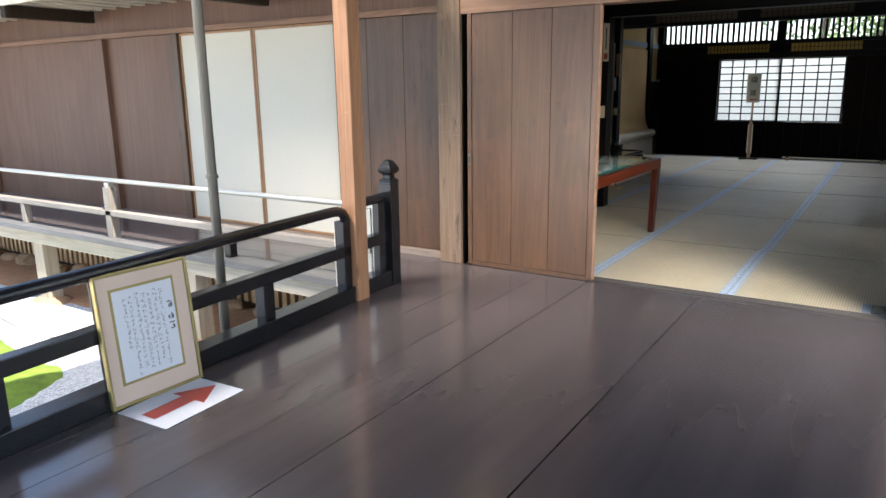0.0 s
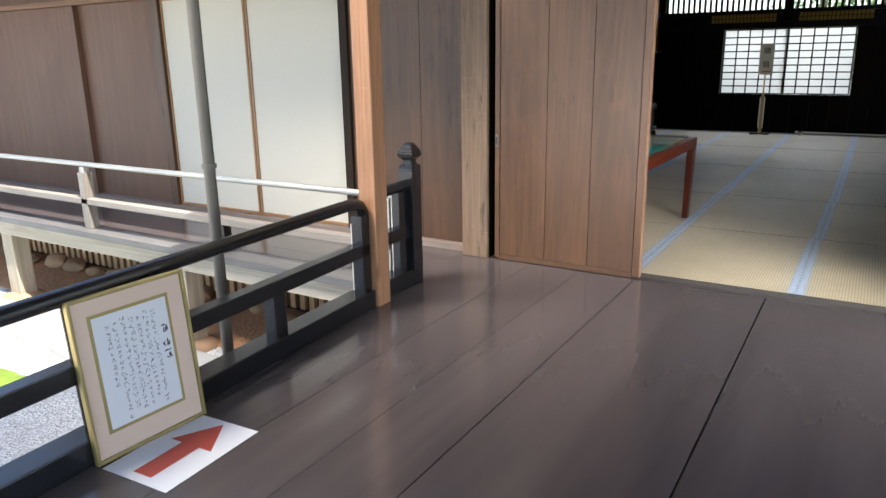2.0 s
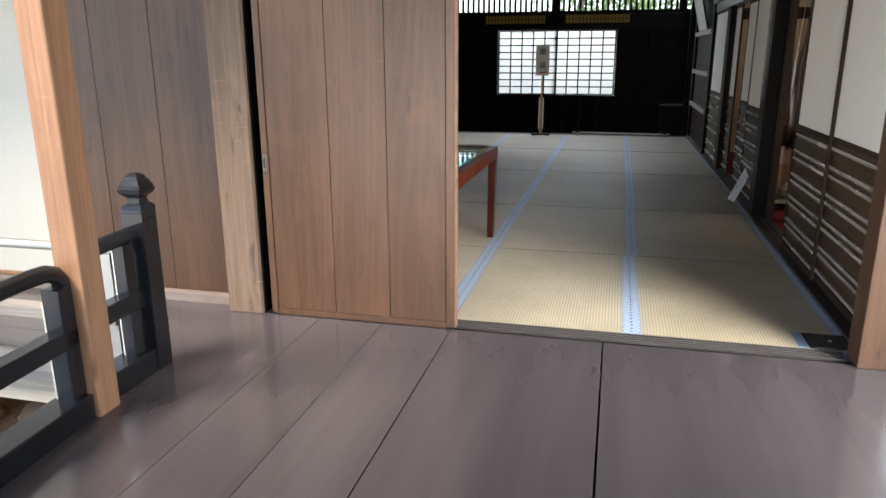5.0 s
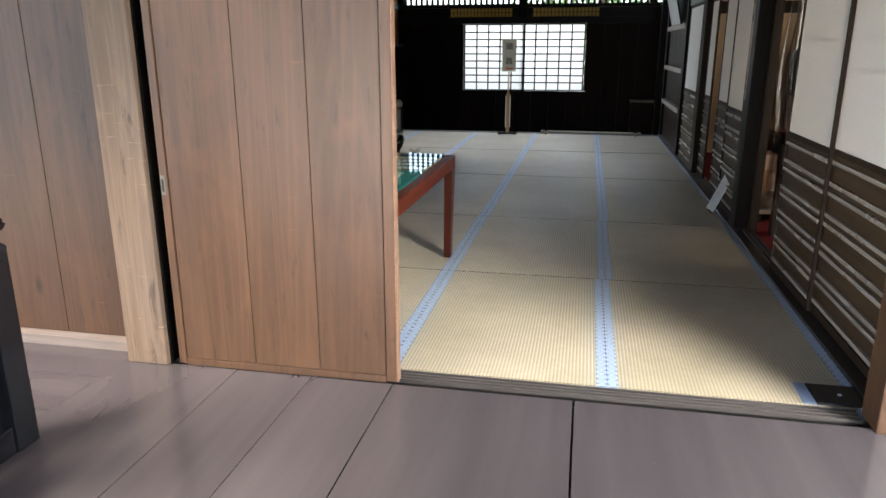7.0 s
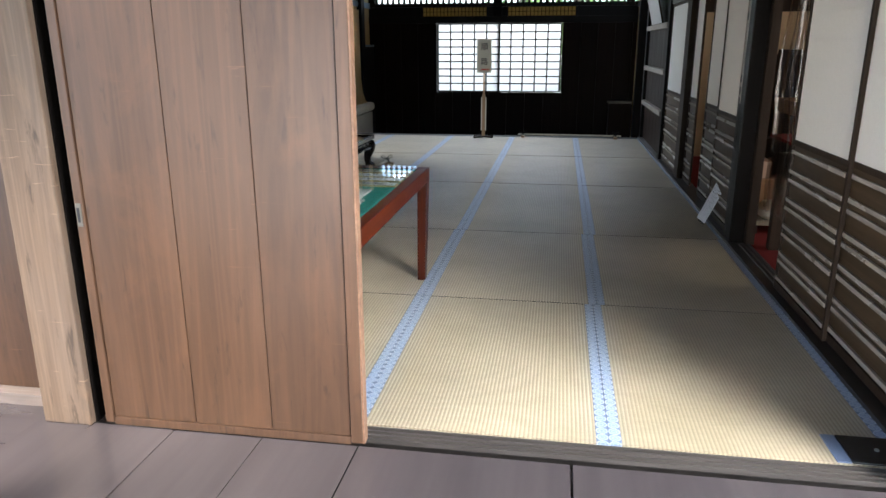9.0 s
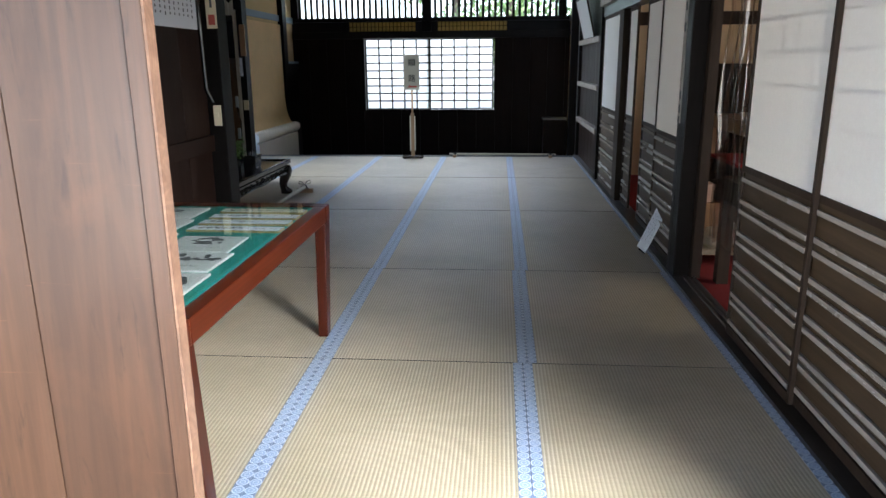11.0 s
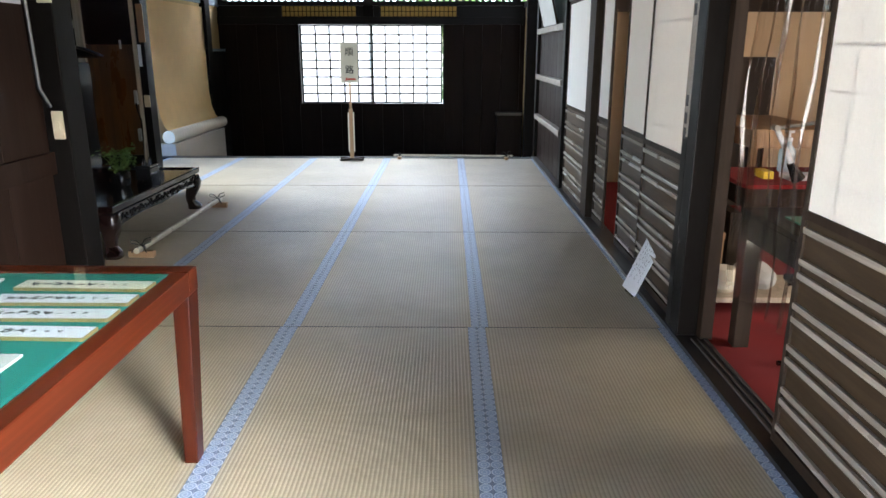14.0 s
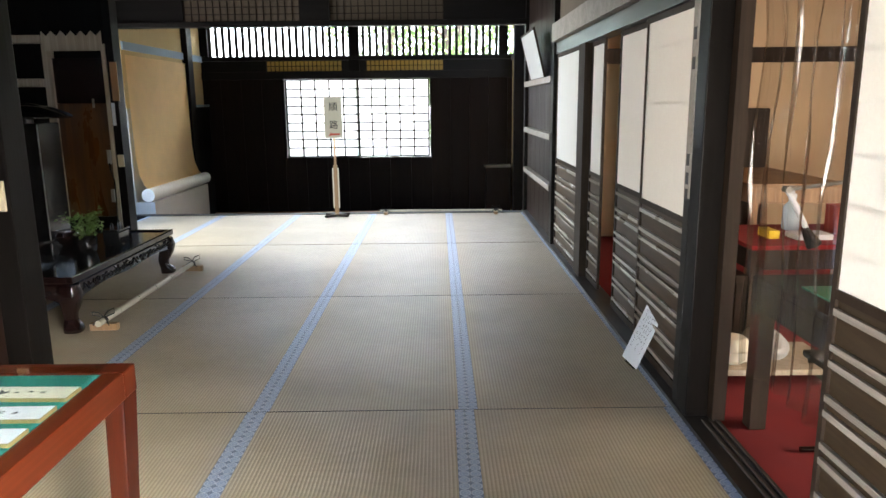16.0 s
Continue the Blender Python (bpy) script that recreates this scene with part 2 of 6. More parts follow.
def clear_sheet(name, rough=0.12, tint=(0.93, 0.93, 0.91), gloss=0.8, face=0.03):
    """A thin clear sheet: nearly invisible face on, glossy at a slant."""
    m, nt, ln, b = nodes_of(name)
    tr = nt.new("ShaderNodeBsdfTransparent")
    tr.inputs[0].default_value = (*tint, 1)
    gl = nt.new("ShaderNodeBsdfGlossy")
    gl.inputs["Roughness"].default_value = rough
    lw = nt.new("ShaderNodeLayerWeight")
    pw = nt.new("ShaderNodeMath")
    pw.operation = "POWER"
    pw.inputs[1].default_value = 4.5
    ln.new(lw.outputs["Facing"], pw.inputs[0])
    fr = nt.new("ShaderNodeMath")
    fr.operation = "MULTIPLY_ADD"
    fr.inputs[1].default_value, fr.inputs[2].default_value = gloss, face
    ln.new(pw.outputs[0], fr.inputs[0])
    mx = nt.new("ShaderNodeMixShader")
    ln.new(fr.outputs[0], mx.inputs[0])
    ln.new(tr.outputs[0], mx.inputs[1])
    ln.new(gl.outputs[0], mx.inputs[2])
    ln.new(mx.outputs[0], nt["Material Output"].inputs[0])
    return m


def lacquer(name, axis):
    """Dark brown floor lacquer, rubbed by feet: long faint streaks, clouded gloss, a few pale specks."""
    m, nt, ln, b = nodes_of(name)
    sc = [5.0, 5.0, 5.0]
    sc[axis] = 0.35
    streak = noise_tex(nt, ln, coords(nt, ln, sc), 1.5, 4, 0.5)
    cloud = noise_tex(nt, ln, coords(nt, ln, (1, 1, 1)), 1.6, 4, 0.55)
    r = ramp(nt, [(0.3, (0.056, 0.046, 0.046)), (0.7, (0.078, 0.064, 0.063))])
    ln.new(streak, r.inputs[0])
    speck = nt.new("ShaderNodeTexVoronoi")
    speck.inputs["Scale"].default_value = 5.0
    ln.new(coords(nt, ln, (1, 1, 1)), speck.inputs["Vector"])
    sr = ramp(nt, [(0.0, (1, 1, 1)), (0.010, (1, 1, 1)), (0.016, (0, 0, 0))])
    ln.new(speck.outputs["Distance"], sr.inputs[0])
    keep = nt.new("ShaderNodeMath")
    keep.operation = "MULTIPLY"
    keep.inputs[1].default_value = 0.5
    ln.new(sr.outputs[0], keep.inputs[0])
    ln.new(mix_color(nt, ln, keep.outputs[0], r.outputs[0], (0.22, 0.19, 0.17)), b.inputs["Base Color"])
    rr = nt.new("ShaderNodeMapRange")
    rr.inputs[3].default_value, rr.inputs[4].default_value = 0.11, 0.22
    ln.new(cloud, rr.inputs[0])
    ln.new(rr.outputs[0], b.inputs["Roughness"])
    b.inputs["Specular IOR Level"].default_value = 0.75
    return m


FLOORW = lacquer("lacquered_floor_boards", 1)
FLOORX = lacquer("lacquered_corridor_boards", 0)
PANEL = wood("cedar_boards", (0.062, 0.029, 0.0128), (0.104, 0.050, 0.0240), 2, 0.46, 0.8, 0.40, (0.045, 0.022, 0.012), 0.12, worn=0.75)
PANEL_RED = wood("red_brown_panels", (0.125, 0.060, 0.034), (0.152, 0.076, 0.044), 2, 0.55, 0.5, 0.5, (0.095, 0.046, 0.030), 0.06)
CEDARX = wood("cedar_rails", (0.17, 0.083, 0.045), (0.30, 0.165, 0.095), 0, 0.62, 1.0, 0.4, (0.10, 0.062, 0.045), 0.10)
DUSTX = wood("dusty_grey_rail", (0.17, 0.125, 0.10), (0.27, 0.215, 0.18), 0, 0.7, 1.0, 0.4, (0.12, 0.085, 0.065), 0.08, worn=0.6)
POST = wood("orange_cedar_post", (0.20, 0.095, 0.045), (0.38, 0.195, 0.10), 2, 0.6, 1.0, 0.35, (0.17, 0.09, 0.05), 0.06, worn=0.35)
GREYW = wood("weathered_grey_post", (0.10, 0.060, 0.034), (0.21, 0.135, 0.082), 2, 0.7, 1.2, 0.5, (0.13, 0.10, 0.08), 0.08, worn=1.0)
GREYBOARD = wood("grey_weathered_edge_board", (0.105, 0.10, 0.098), (0.165, 0.16, 0.158), 0, 0.5, 0.8, 0.3, (0.09, 0.088, 0.085), 0.08)
PALEX = wood("weathered_pale_beam", (0.36, 0.30, 0.22), (0.55, 0.48, 0.38), 0, 0.75, 0.8, 0.3, (0.3, 0.25, 0.19), 0.08)
PALEZ = wood("weathered_pale_post", (0.36, 0.29, 0.21), (0.55, 0.47, 0.36), 2, 0.75, 0.8, 0.3, (0.3, 0.25, 0.19), 0.08)
GREYX = wood("weathered_grey_rail", (0.20, 0.17, 0.14), (0.34, 0.30, 0.26), 0, 0.55, 0.8, 0.3, (0.15, 0.13, 0.11), 0.08)
GREYZ = wood("weathered_grey_strut", (0.20, 0.17, 0.14), (0.34, 0.30, 0.26), 2, 0.55, 0.8, 0.3, (0.15, 0.13, 0.11), 0.08)
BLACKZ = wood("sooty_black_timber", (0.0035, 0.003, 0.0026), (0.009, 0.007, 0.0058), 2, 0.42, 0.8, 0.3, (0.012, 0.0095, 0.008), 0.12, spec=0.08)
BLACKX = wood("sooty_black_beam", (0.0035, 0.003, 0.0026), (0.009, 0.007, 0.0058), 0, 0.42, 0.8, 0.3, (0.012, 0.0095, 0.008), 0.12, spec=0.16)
BLACKY = wood("sooty_black_sill", (0.009, 0.008, 0.007), (0.022, 0.018, 0.015), 1, 0.32, 0.8, 0.3, (0.03, 0.027, 0.024), 0.12)
DARKB = wood("dark_brown_boards", (0.0095, 0.0046, 0.0030), (0.021, 0.0105, 0.0068), 2, 0.5, 0.9, 0.4, (0.026, 0.016, 0.011), 0.15, spec=0.14)
# Darker than DARKB, for the far wall and the hall cabinet.
NEARBLACK = wood("near_black_boards", (0.0065, 0.0034, 0.0024), (0.0145, 0.0078, 0.0056), 2, 0.5, 0.9, 0.4, (0.012, 0.008, 0.006), 0.15, spec=0.10)
RAILB = plain("black_lacquer_rail", (0.009, 0.0095, 0.011), 0.22, 0.0, 0.3, 10, 0.05)
SLAT = wood("grey_brown_slats", (0.23, 0.20, 0.165), (0.37, 0.325, 0.275), 1, 0.26, 1.0, 0.3, (0.09, 0.07, 0.055), 0.1)
KOSHI = wood("brown_panel_boards", (0.034, 0.022, 0.012), (0.072, 0.047, 0.026), 1, 0.55, 0.8, 0.3, (0.03, 0.022, 0.014), 0.1, spec=0.2)
STILE = wood("brown_screen_stile", (0.020, 0.013, 0.0085), (0.042, 0.028, 0.019), 2, 0.6, 0.8, 0.3, (0.03, 0.02, 0.014), 0.1, spec=0.12)
ORANGE_STILE = wood("honey_edge_strip", (0.27, 0.13, 0.052), (0.37, 0.20, 0.09), 2, 0.5, 0.8, 0.2, (0.3, 0.16, 0.08), 0.06)
SHOJI = paper("white_screen_paper", (0.86, 0.86, 0.83), 0.55)
SHOJI_SOLID = paper("white_wall_paper", (0.80, 0.80, 0.77), 0.0)
FUSUMA = paper("pale_fusuma_paper", (0.56, 0.52, 0.43), 0.0)
YELLOW = plain("ochre_plaster", (0.60, 0.45, 0.22), 0.9, 0, 0.06, 8, 0.15)
WARMWALL = plain("warm_sand_plaster", (0.62, 0.47, 0.29), 0.9, 0, 0.06, 8, 0.15)
CLOTH = plain("cream_hanging_cloth", (0.82, 0.60, 0.30), 0.9, 0, 0.05, 20, 0.2)
WHITECLOTH = plain("white_rolled_cloth", (0.70, 0.66, 0.58), 0.9, 0, 0.05, 20, 0.2)
WHITEPLASTER = plain("white_plaster", (0.50, 0.47, 0.41), 0.9, 0, 0.06, 8, 0.15)
# Darker than OCHRE, for the beam's transoms and the plaster over the screens.
DULLBROWN = plain("dull_brown_surface", (0.10, 0.076, 0.050), 0.9, 0, 0.1, 20, 0.1)
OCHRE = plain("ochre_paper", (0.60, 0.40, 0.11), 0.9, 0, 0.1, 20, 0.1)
SILL_SHINE = wood("dark_sill_ridge_shine", (0.035, 0.029, 0.025), (0.085, 0.072, 0.062), 0, 0.4, 0.8, 0.3, (0.05, 0.04, 0.035), 0.1)
TATAMI = tatami_material("woven_rush")
HERI = border_material("blue_medallion_cloth")
GRAVEL = ground_material("white_gravel", ((0.40, 0.40, 0.39), (0.62, 0.61, 0.59), (0.80, 0.79, 0.77)), 55, 0.95, 1.0, 0.02)
EARTH = ground_material("brown_earth", ((0.42, 0.20, 0.09), (0.50, 0.26, 0.125), (0.56, 0.31, 0.16)), 30, 1.0, 0.5, 0.01)
STONE = plain("brown_grey_stone", (0.34, 0.21, 0.12), 0.9, 0, 0.25, 12, 0.5)
BLUESTONE = plain("pale_blue_grey_rock", (0.045, 0.060, 0.070), 0.85, 0, 0.25, 16, 0.6)
PAVE = plain("pale_paving_stone", (0.42, 0.40, 0.36), 0.9, 0, 0.2, 14, 0.5)
MOSS = plain("bright_moss", (0.13, 0.20, 0.02), 0.95, 0, 0.35, 60, 0.8)
LEAF = plain("green_leaves", (0.075, 0.13, 0.025), 0.6, 0, 0.4, 6, 0.2)
BARK = wood("tree_bark", (0.05, 0.035, 0.025), (0.11, 0.08, 0.06), 2, 0.9, 1.0, 0.3)
# One lacquer in two tones: rails brighter for the light, legs darker.
REDWOOD_LIT = wood("red_lacquered_wood_lit", (0.052, 0.0085, 0.0026), (0.090, 0.0160, 0.0044), 1, 0.34, 0.6, 0.35, (0.035, 0.008, 0.004), 0.05, 0.0, 0.06, 0.22)
REDWOOD_SHADED = wood("red_lacquered_leg_shaded", (0.030, 0.0055, 0.0024), (0.056, 0.0105, 0.004), 2, 0.34, 0.6, 0.35, (0.03, 0.007, 0.004), 0.05, 0.0, 0.06, 0.22)
FELT = plain("green_felt", (0.003, 0.175, 0.135), 0.95, 0, 0.08, 30, 0.3)
WHITEPAPER = plain("white_paper", (0.62, 0.63, 0.66), 0.7, 0, 0.03, 20, 0.03)
SIGNBOARD = plain("grey_beige_sign_paint", (0.42, 0.39, 0.30), 0.7, 0, 0.05, 20, 0.03)
CARD = plain("aged_card_paper", (0.47, 0.465, 0.43), 0.75, 0, 0.05, 20, 0.03)
CREAM = plain("cream_card", (0.70, 0.66, 0.52), 0.7, 0, 0.04, 20, 0.03)
INK = plain("black_ink", (0.015, 0.015, 0.016), 0.6, 0, 0.2, 20, 0.03)
GREYINK = plain("grey_ink", (0.06, 0.06, 0.065), 0.6, 0, 0.2, 20, 0.03)
REDINK = plain("brick_red_print", (0.38, 0.055, 0.035), 0.5, 0, 0.06, 20, 0.03)
GOLD = plain("gilt_moulding", (0.29, 0.23, 0.09), 0.4, 0.5, 0.15, 20, 0.05)
MAT_PINK = plain("beige_mount_board", (0.60, 0.455, 0.36), 0.8, 0, 0.04, 20, 0.05)
BLACKLAC = plain("black_lacquer", (0.012, 0.011, 0.011), 0.10, 0, 0.2, 8, 0.02)
REDBLACK = plain("dark_red_lacquer", (0.014, 0.0065, 0.0055), 0.16, 0, 0.3, 12, 0.04)
METAL = plain("dull_steel_pipe", (0.42, 0.41, 0.38), 0.38, 0.75, 0.15, 14, 0.05)
EDGE_GLINT = plain("pale_edge_glint", (0.50, 0.475, 0.42), 0.38, 0.2, 0.1, 14, 0.05)
GALV = plain("grey_painted_pipe", (0.13, 0.115, 0.092), 0.5, 0.1, 0.15, 14, 0.05)
BAMBOO = plain("pale_bamboo", (0.55, 0.50, 0.38), 0.35, 0, 0.12, 10, 0.03)
ROPE = plain("black_cord", (0.012, 0.012, 0.012), 0.85, 0, 0.2, 40, 0.3)
REDCARPET = plain("red_felt_carpet", (0.21, 0.007, 0.006), 0.95, 0, 0.08, 30, 0.4)
BLUEBAND = plain("grey_blue_band", (0.28, 0.36, 0.44), 0.8, 0, 0.06, 8, 0.1)
SWITCHP = plain("ivory_plastic", (0.62, 0.52, 0.34), 0.4, 0, 0.05, 20, 0.02)
GREYPL = plain("grey_plastic", (0.35, 0.35, 0.34), 0.4, 0, 0.06, 20, 0.02)
GREENPL = plain("green_plastic", (0.03, 0.22, 0.12), 0.4, 0, 0.1, 20, 0.02)
YELLOWPL = plain("yellow_plastic", (0.75, 0.52, 0.03), 0.4, 0, 0.06, 20, 0.02)
SANDWOOD = wood("tan_wood", (0.30, 0.17, 0.08), (0.45, 0.28, 0.15), 2, 0.5, 1.0, 0.2, (0.2, 0.12, 0.07), 0.1)
# Upright gold streaks paint the glow reflected in the dark lacquer.
GOLD_GLOW = wood("brown_lacquer_gold_glow", (0.018, 0.007, 0.0025), (0.17, 0.068, 0.016), 2, 0.28, 0.45, 0.6, (0.012, 0.005, 0.003), 0.0)
ROOFW = wood("pale_eave_boards", (0.42, 0.36, 0.28), (0.60, 0.54, 0.45), 1, 0.8, 0.6, 0.2, (0.3, 0.26, 0.2), 0.08)
VINYL = clear_sheet("clear_vinyl", 0.09, (0.80, 0.78, 0.75), 0.80, 0.085)
PHOTO = plain("dark_photo_print", (0.16, 0.15, 0.17), 0.45, 0, 0.9, 40, 0.02)
glass = clear_sheet("clear_glass", 0.03, (0.95, 0.99, 0.975), 0.6)

# ---- mesh helpers ----


def box(bm, x0, x1, y0, y1, z0, z1, bevel=0.0):
    vs = [bm.verts.new((x, y, z)) for z in (z0, z1) for y in (y0, y1) for x in (x0, x1)]
    fs = [bm.faces.new([vs[i] for i in q]) for q in ((0, 2, 3, 1), (4, 5, 7, 6), (0, 1, 5, 4), (2, 6, 7, 3), (0, 4, 6, 2), (1, 3, 7, 5))]
    if bevel:
        es = list({e for f in fs for e in f.edges})
        bmesh.ops.bevel(bm, geom=es, offset=bevel, segments=2, affect="EDGES", profile=0.6)
    return bm


def tube(bm, p, q, r, r2=None, seg=16):
    p, q = Vector(p), Vector(q)
    d = q - p
    m = Matrix.Translation((p + q) / 2) @ d.to_track_quat("Z", "Y").to_matrix().to_4x4()
    bmesh.ops.create_cone(bm, cap_ends=True, segments=seg, radius1=r, radius2=r if r2 is None else r2, depth=d.length, matrix=m)
    return bm


def sweep(bm, pts, r, seg=10):
    """A bent round bar through the points."""
    rings = []
    pts = [Vector(p) for p in pts]
    for i, p in enumerate(pts):
        d = (pts[min(i + 1, len(pts) - 1)] - pts[max(i - 1, 0)]).normalized()
        qt = d.to_track_quat("Z", "Y")
        rings.append([bm.verts.new(p + qt @ Vector((r * math.cos(a), r * math.sin(a), 0))) for a in (2 * math.pi * k / seg for k in range(seg))])
    for a, c in zip(rings, rings[1:]):
        for k in range(seg):
            bm.faces.new((a[k], a[(k + 1) % seg], c[(k + 1) % seg], c[k]))
    bm.faces.new(rings[0][::-1])
    bm.faces.new(rings[-1])
    return bm


def lathe(bm, profile, cx=0, cy=0, seg=24, square=False):
    """Turns a profile of (radius, z) round an upright axis; square gives a four-sided turning."""
    n = 4 if square else seg
    off = math.pi / 4 if square else 0
    k2 = math.sqrt(2) if square else 1
    rings = [[bm.verts.new((cx + r * k2 * math.cos(off + 2 * math.pi * k / n), cy + r * k2 * math.sin(off + 2 * math.pi * k / n), z)) for k in range(n)] for r, z in profile]
    for a, c in zip(rings, rings[1:]):
        for k in range(n):
            bm.faces.new((a[k], a[(k + 1) % n], c[(k + 1) % n], c[k]))
    bm.faces.new(rings[0][::-1])
    bm.faces.new(rings[-1])
    return bm


def poly(bm, pts, thick):
    """A flat plate in x and z given by its outline, thick along y."""
    a = [bm.verts.new((x, 0, z)) for x, z in pts]
    f = bm.faces.new(a)
    r = bmesh.ops.extrude_face_region(bm, geom=[f])
    bmesh.ops.translate(bm, vec=(0, thick, 0), verts=[v for v in r["geom"] if isinstance(v, bmesh.types.BMVert)])
    bmesh.ops.recalc_face_normals(bm, faces=bm.faces)
    return bm


def mesh_of(name, bm, mat, smooth=False):
    me = bpy.data.meshes.new(name)
    bmesh.ops.recalc_face_normals(bm, faces=bm.faces)
    bm.to_mesh(me)
    bm.free()
    me.materials.append(mat)
    if smooth:
        me.shade_smooth()
        me.set_sharp_from_angle(angle=radians(38))
    return me


def part(name, bm, mat, parent=None, label="", smooth=False, at=None):
    """One mesh object from a bmesh, under a thing or a part."""
    ob = new(name, mesh_of(name, bm, mat, smooth))
    if parent:
        ob.parent = parent
    if at is not None:
        ob.matrix_basis = at
    if label:
        ob["label"] = label
    return ob


def piece(name, me, parent, m):
    ob = new(name, me)
    ob.parent = parent
    ob.matrix_basis = m
    return ob


def thing(name, label, category, m=None, group="", kind=""):
    ob = new(name)
    ob.empty_display_size = 0.1
    if m is not None:
        ob.matrix_basis = m
    return tagged(ob, label, category, group, kind)


def B(*a, bevel=0.0):
    return box(bmesh.new(), *a, bevel=bevel)


def slab(name, dims, mat, label, category="wall", kind="structure", bevel=0.0):
    ob = part(name, box(bmesh.new(), *dims, bevel=bevel), mat)
    return tagged(ob, label, category, kind=kind)


GZ = -0.80  # garden level
SKEW = 3.4  # how far the railing turns off the boards' direction

# ---- ground ----
slab("ground", (-600, 600, -600, 600, GZ - 0.5, GZ), GRAVEL, "white raked gravel of the garden court", "ground")
slab("ground_earth", (-11.6, -2.4, 4.60, 6.0, GZ - 0.2, GZ + 0.006), EARTH, "brown earth under the raised corridor", "ground")

# ---- veranda floor ----
floor_a = thing("floor_1", "dark brown lacquered veranda floor of broad boards", "floor", kind="structure")
part("underfloor", B(-2.42, 1.30, -1.5, 5.33, -0.20, -0.045), BLACKY, floor_a)
TAN = math.tan(radians(SKEW))


def edge_plank():
    """The outermost board, cut along the railing's line."""
    bm = bmesh.new()
    lo = [(-2.895, 5.29), (-2.895, 4.14), (-2.895 + TAN * 5.64, -1.5), (-2.3586, -1.5), (-2.3586, 5.29)]
    f = bm.faces.new([bm.verts.new((x, y, -0.04)) for x, y in lo])
    r = bmesh.ops.extrude_face_region(bm, geom=[f])
    bmesh.ops.translate(bm, vec=(0, 0, 0.04), verts=[v for v in r["geom"] if isinstance(v, bmesh.types.BMVert)])
    return bm


part("plank", edge_plank(), FLOORW, floor_a)
for x0, x1 in ((-2.357, -2.022), (-2.022, -1.672), (-1.672, -0.943), (-0.943, 1.30)):
    g = 0.004 if abs(x1 + 0.943) < 0.01 or abs(x0 + 0.943) < 0.01 else 0.0012
    bm = B(-(x1 - x0) / 2 + g, (x1 - x0) / 2 - g, -3.4, 3.4, -0.04, 0.0, bevel=0.0012)
    part("plank", bm, FLOORW, floor_a, at=pose((x0 + x1) / 2, 1.89, 0))
tagged(part("veranda_edge_beam", B(-0.09, 0.02, -5.6, 0.25, -0.27, -0.042), BLACKY, at=pose(-2.822, 4.14, 0, 0, 0, SKEW)), "dark beam under the veranda's edge", "beam", kind="structure")

# ---- corridor along the garden ----
floor_b = thing("floor_2", "dark lacquered corridor floor of long boards", "floor", kind="structure")
for k in range(3):
    y0 = 4.56 + k * 0.285
    part("plank", B(-4.35, 4.35, 0.002, 0.283, -0.035, 0.0, bevel=0.002), FLOORX, floor_b, at=pose(-7.22, y0, -0.012))
slab("corridor_edge_beam", (-11.6, -2.93, 4.45, 4.555, -0.165, -0.048), PALEX, "pale weathered beam along the corridor's edge", "beam")
slab("corridor_edge_board", (-11.6, -2.93, 4.40, 4.60, -0.034, 0.016), GREYBOARD, "grey weathered board along the corridor's edge", "beam")
slab("corridor_edge_board_step", (-2.875, -2.865, 4.45, 5.2, -0.2, -0.002), BLACKY, "dark edge where veranda and corridor meet", "trim")
for x in (-9.86, -7.17, -4.84):
    slab("corridor_pier", (x - 0.085, x + 0.085, 4.47, 4.62, GZ - 0.05, -0.166), PALEZ, "pale square timber pier under the corridor", "pier", kind="structure", bevel=0.006)
    bm = bmesh.new()
    bmesh.ops.create_icosphere(bm, subdivisions=2, radius=0.2, matrix=Matrix.Translation((x, 4.53, GZ)) @ Matrix.Diagonal((1.1, 1, 0.35, 1)))
    tagged(part("footing_stone", bm, STONE, smooth=True), "rounded grey footing stone under a pier", "stone")

# vent of upright bars and stones at its foot
vent = thing("floor_vent", "row of dark upright vent bars under the corridor wall", "vent", kind="structure")
bar_me = mesh_of("vent_bar", box(bmesh.new(), -0.028, 0.028, -0.02, 0.02, -0.62, 0.0, bevel=0.003), SANDWOOD)
for k in range(80):
    piece("vent_bar", bar_me, vent, pose(-11.3 + k * 0.105, 5.40, -0.10))
part("rail", B(-11.5, -2.9, 5.37, 5.43, -0.10, -0.05), GREYX, vent)
part("backing", B(-11.5, -2.9, 5.50, 5.54, GZ, -0.05), BLACKX, vent)
for k in range(22):
    bm = bmesh.new()
    s = random.uniform(0.06, 0.13)
    bmesh.ops.create_icosphere(bm, subdivisions=2, radius=s)
    for v in bm.verts:
        v.co *= 1 + 0.55 * (noise.noise(v.co * 9 + Vector((k, 0, 0))))
    bmesh.ops.scale(bm, vec=(1.3, 0.9, 0.6), verts=bm.verts)
    tagged(part("foundation_stone", bm, STONE, smooth=True, at=pose(-11.0 + k * 0.38, 5.28 + random.uniform(-0.05, 0.05), GZ + 0.03 + s * 0.2)), "rough brown-grey stone at the wall's foot", "stone", "foundation stones")

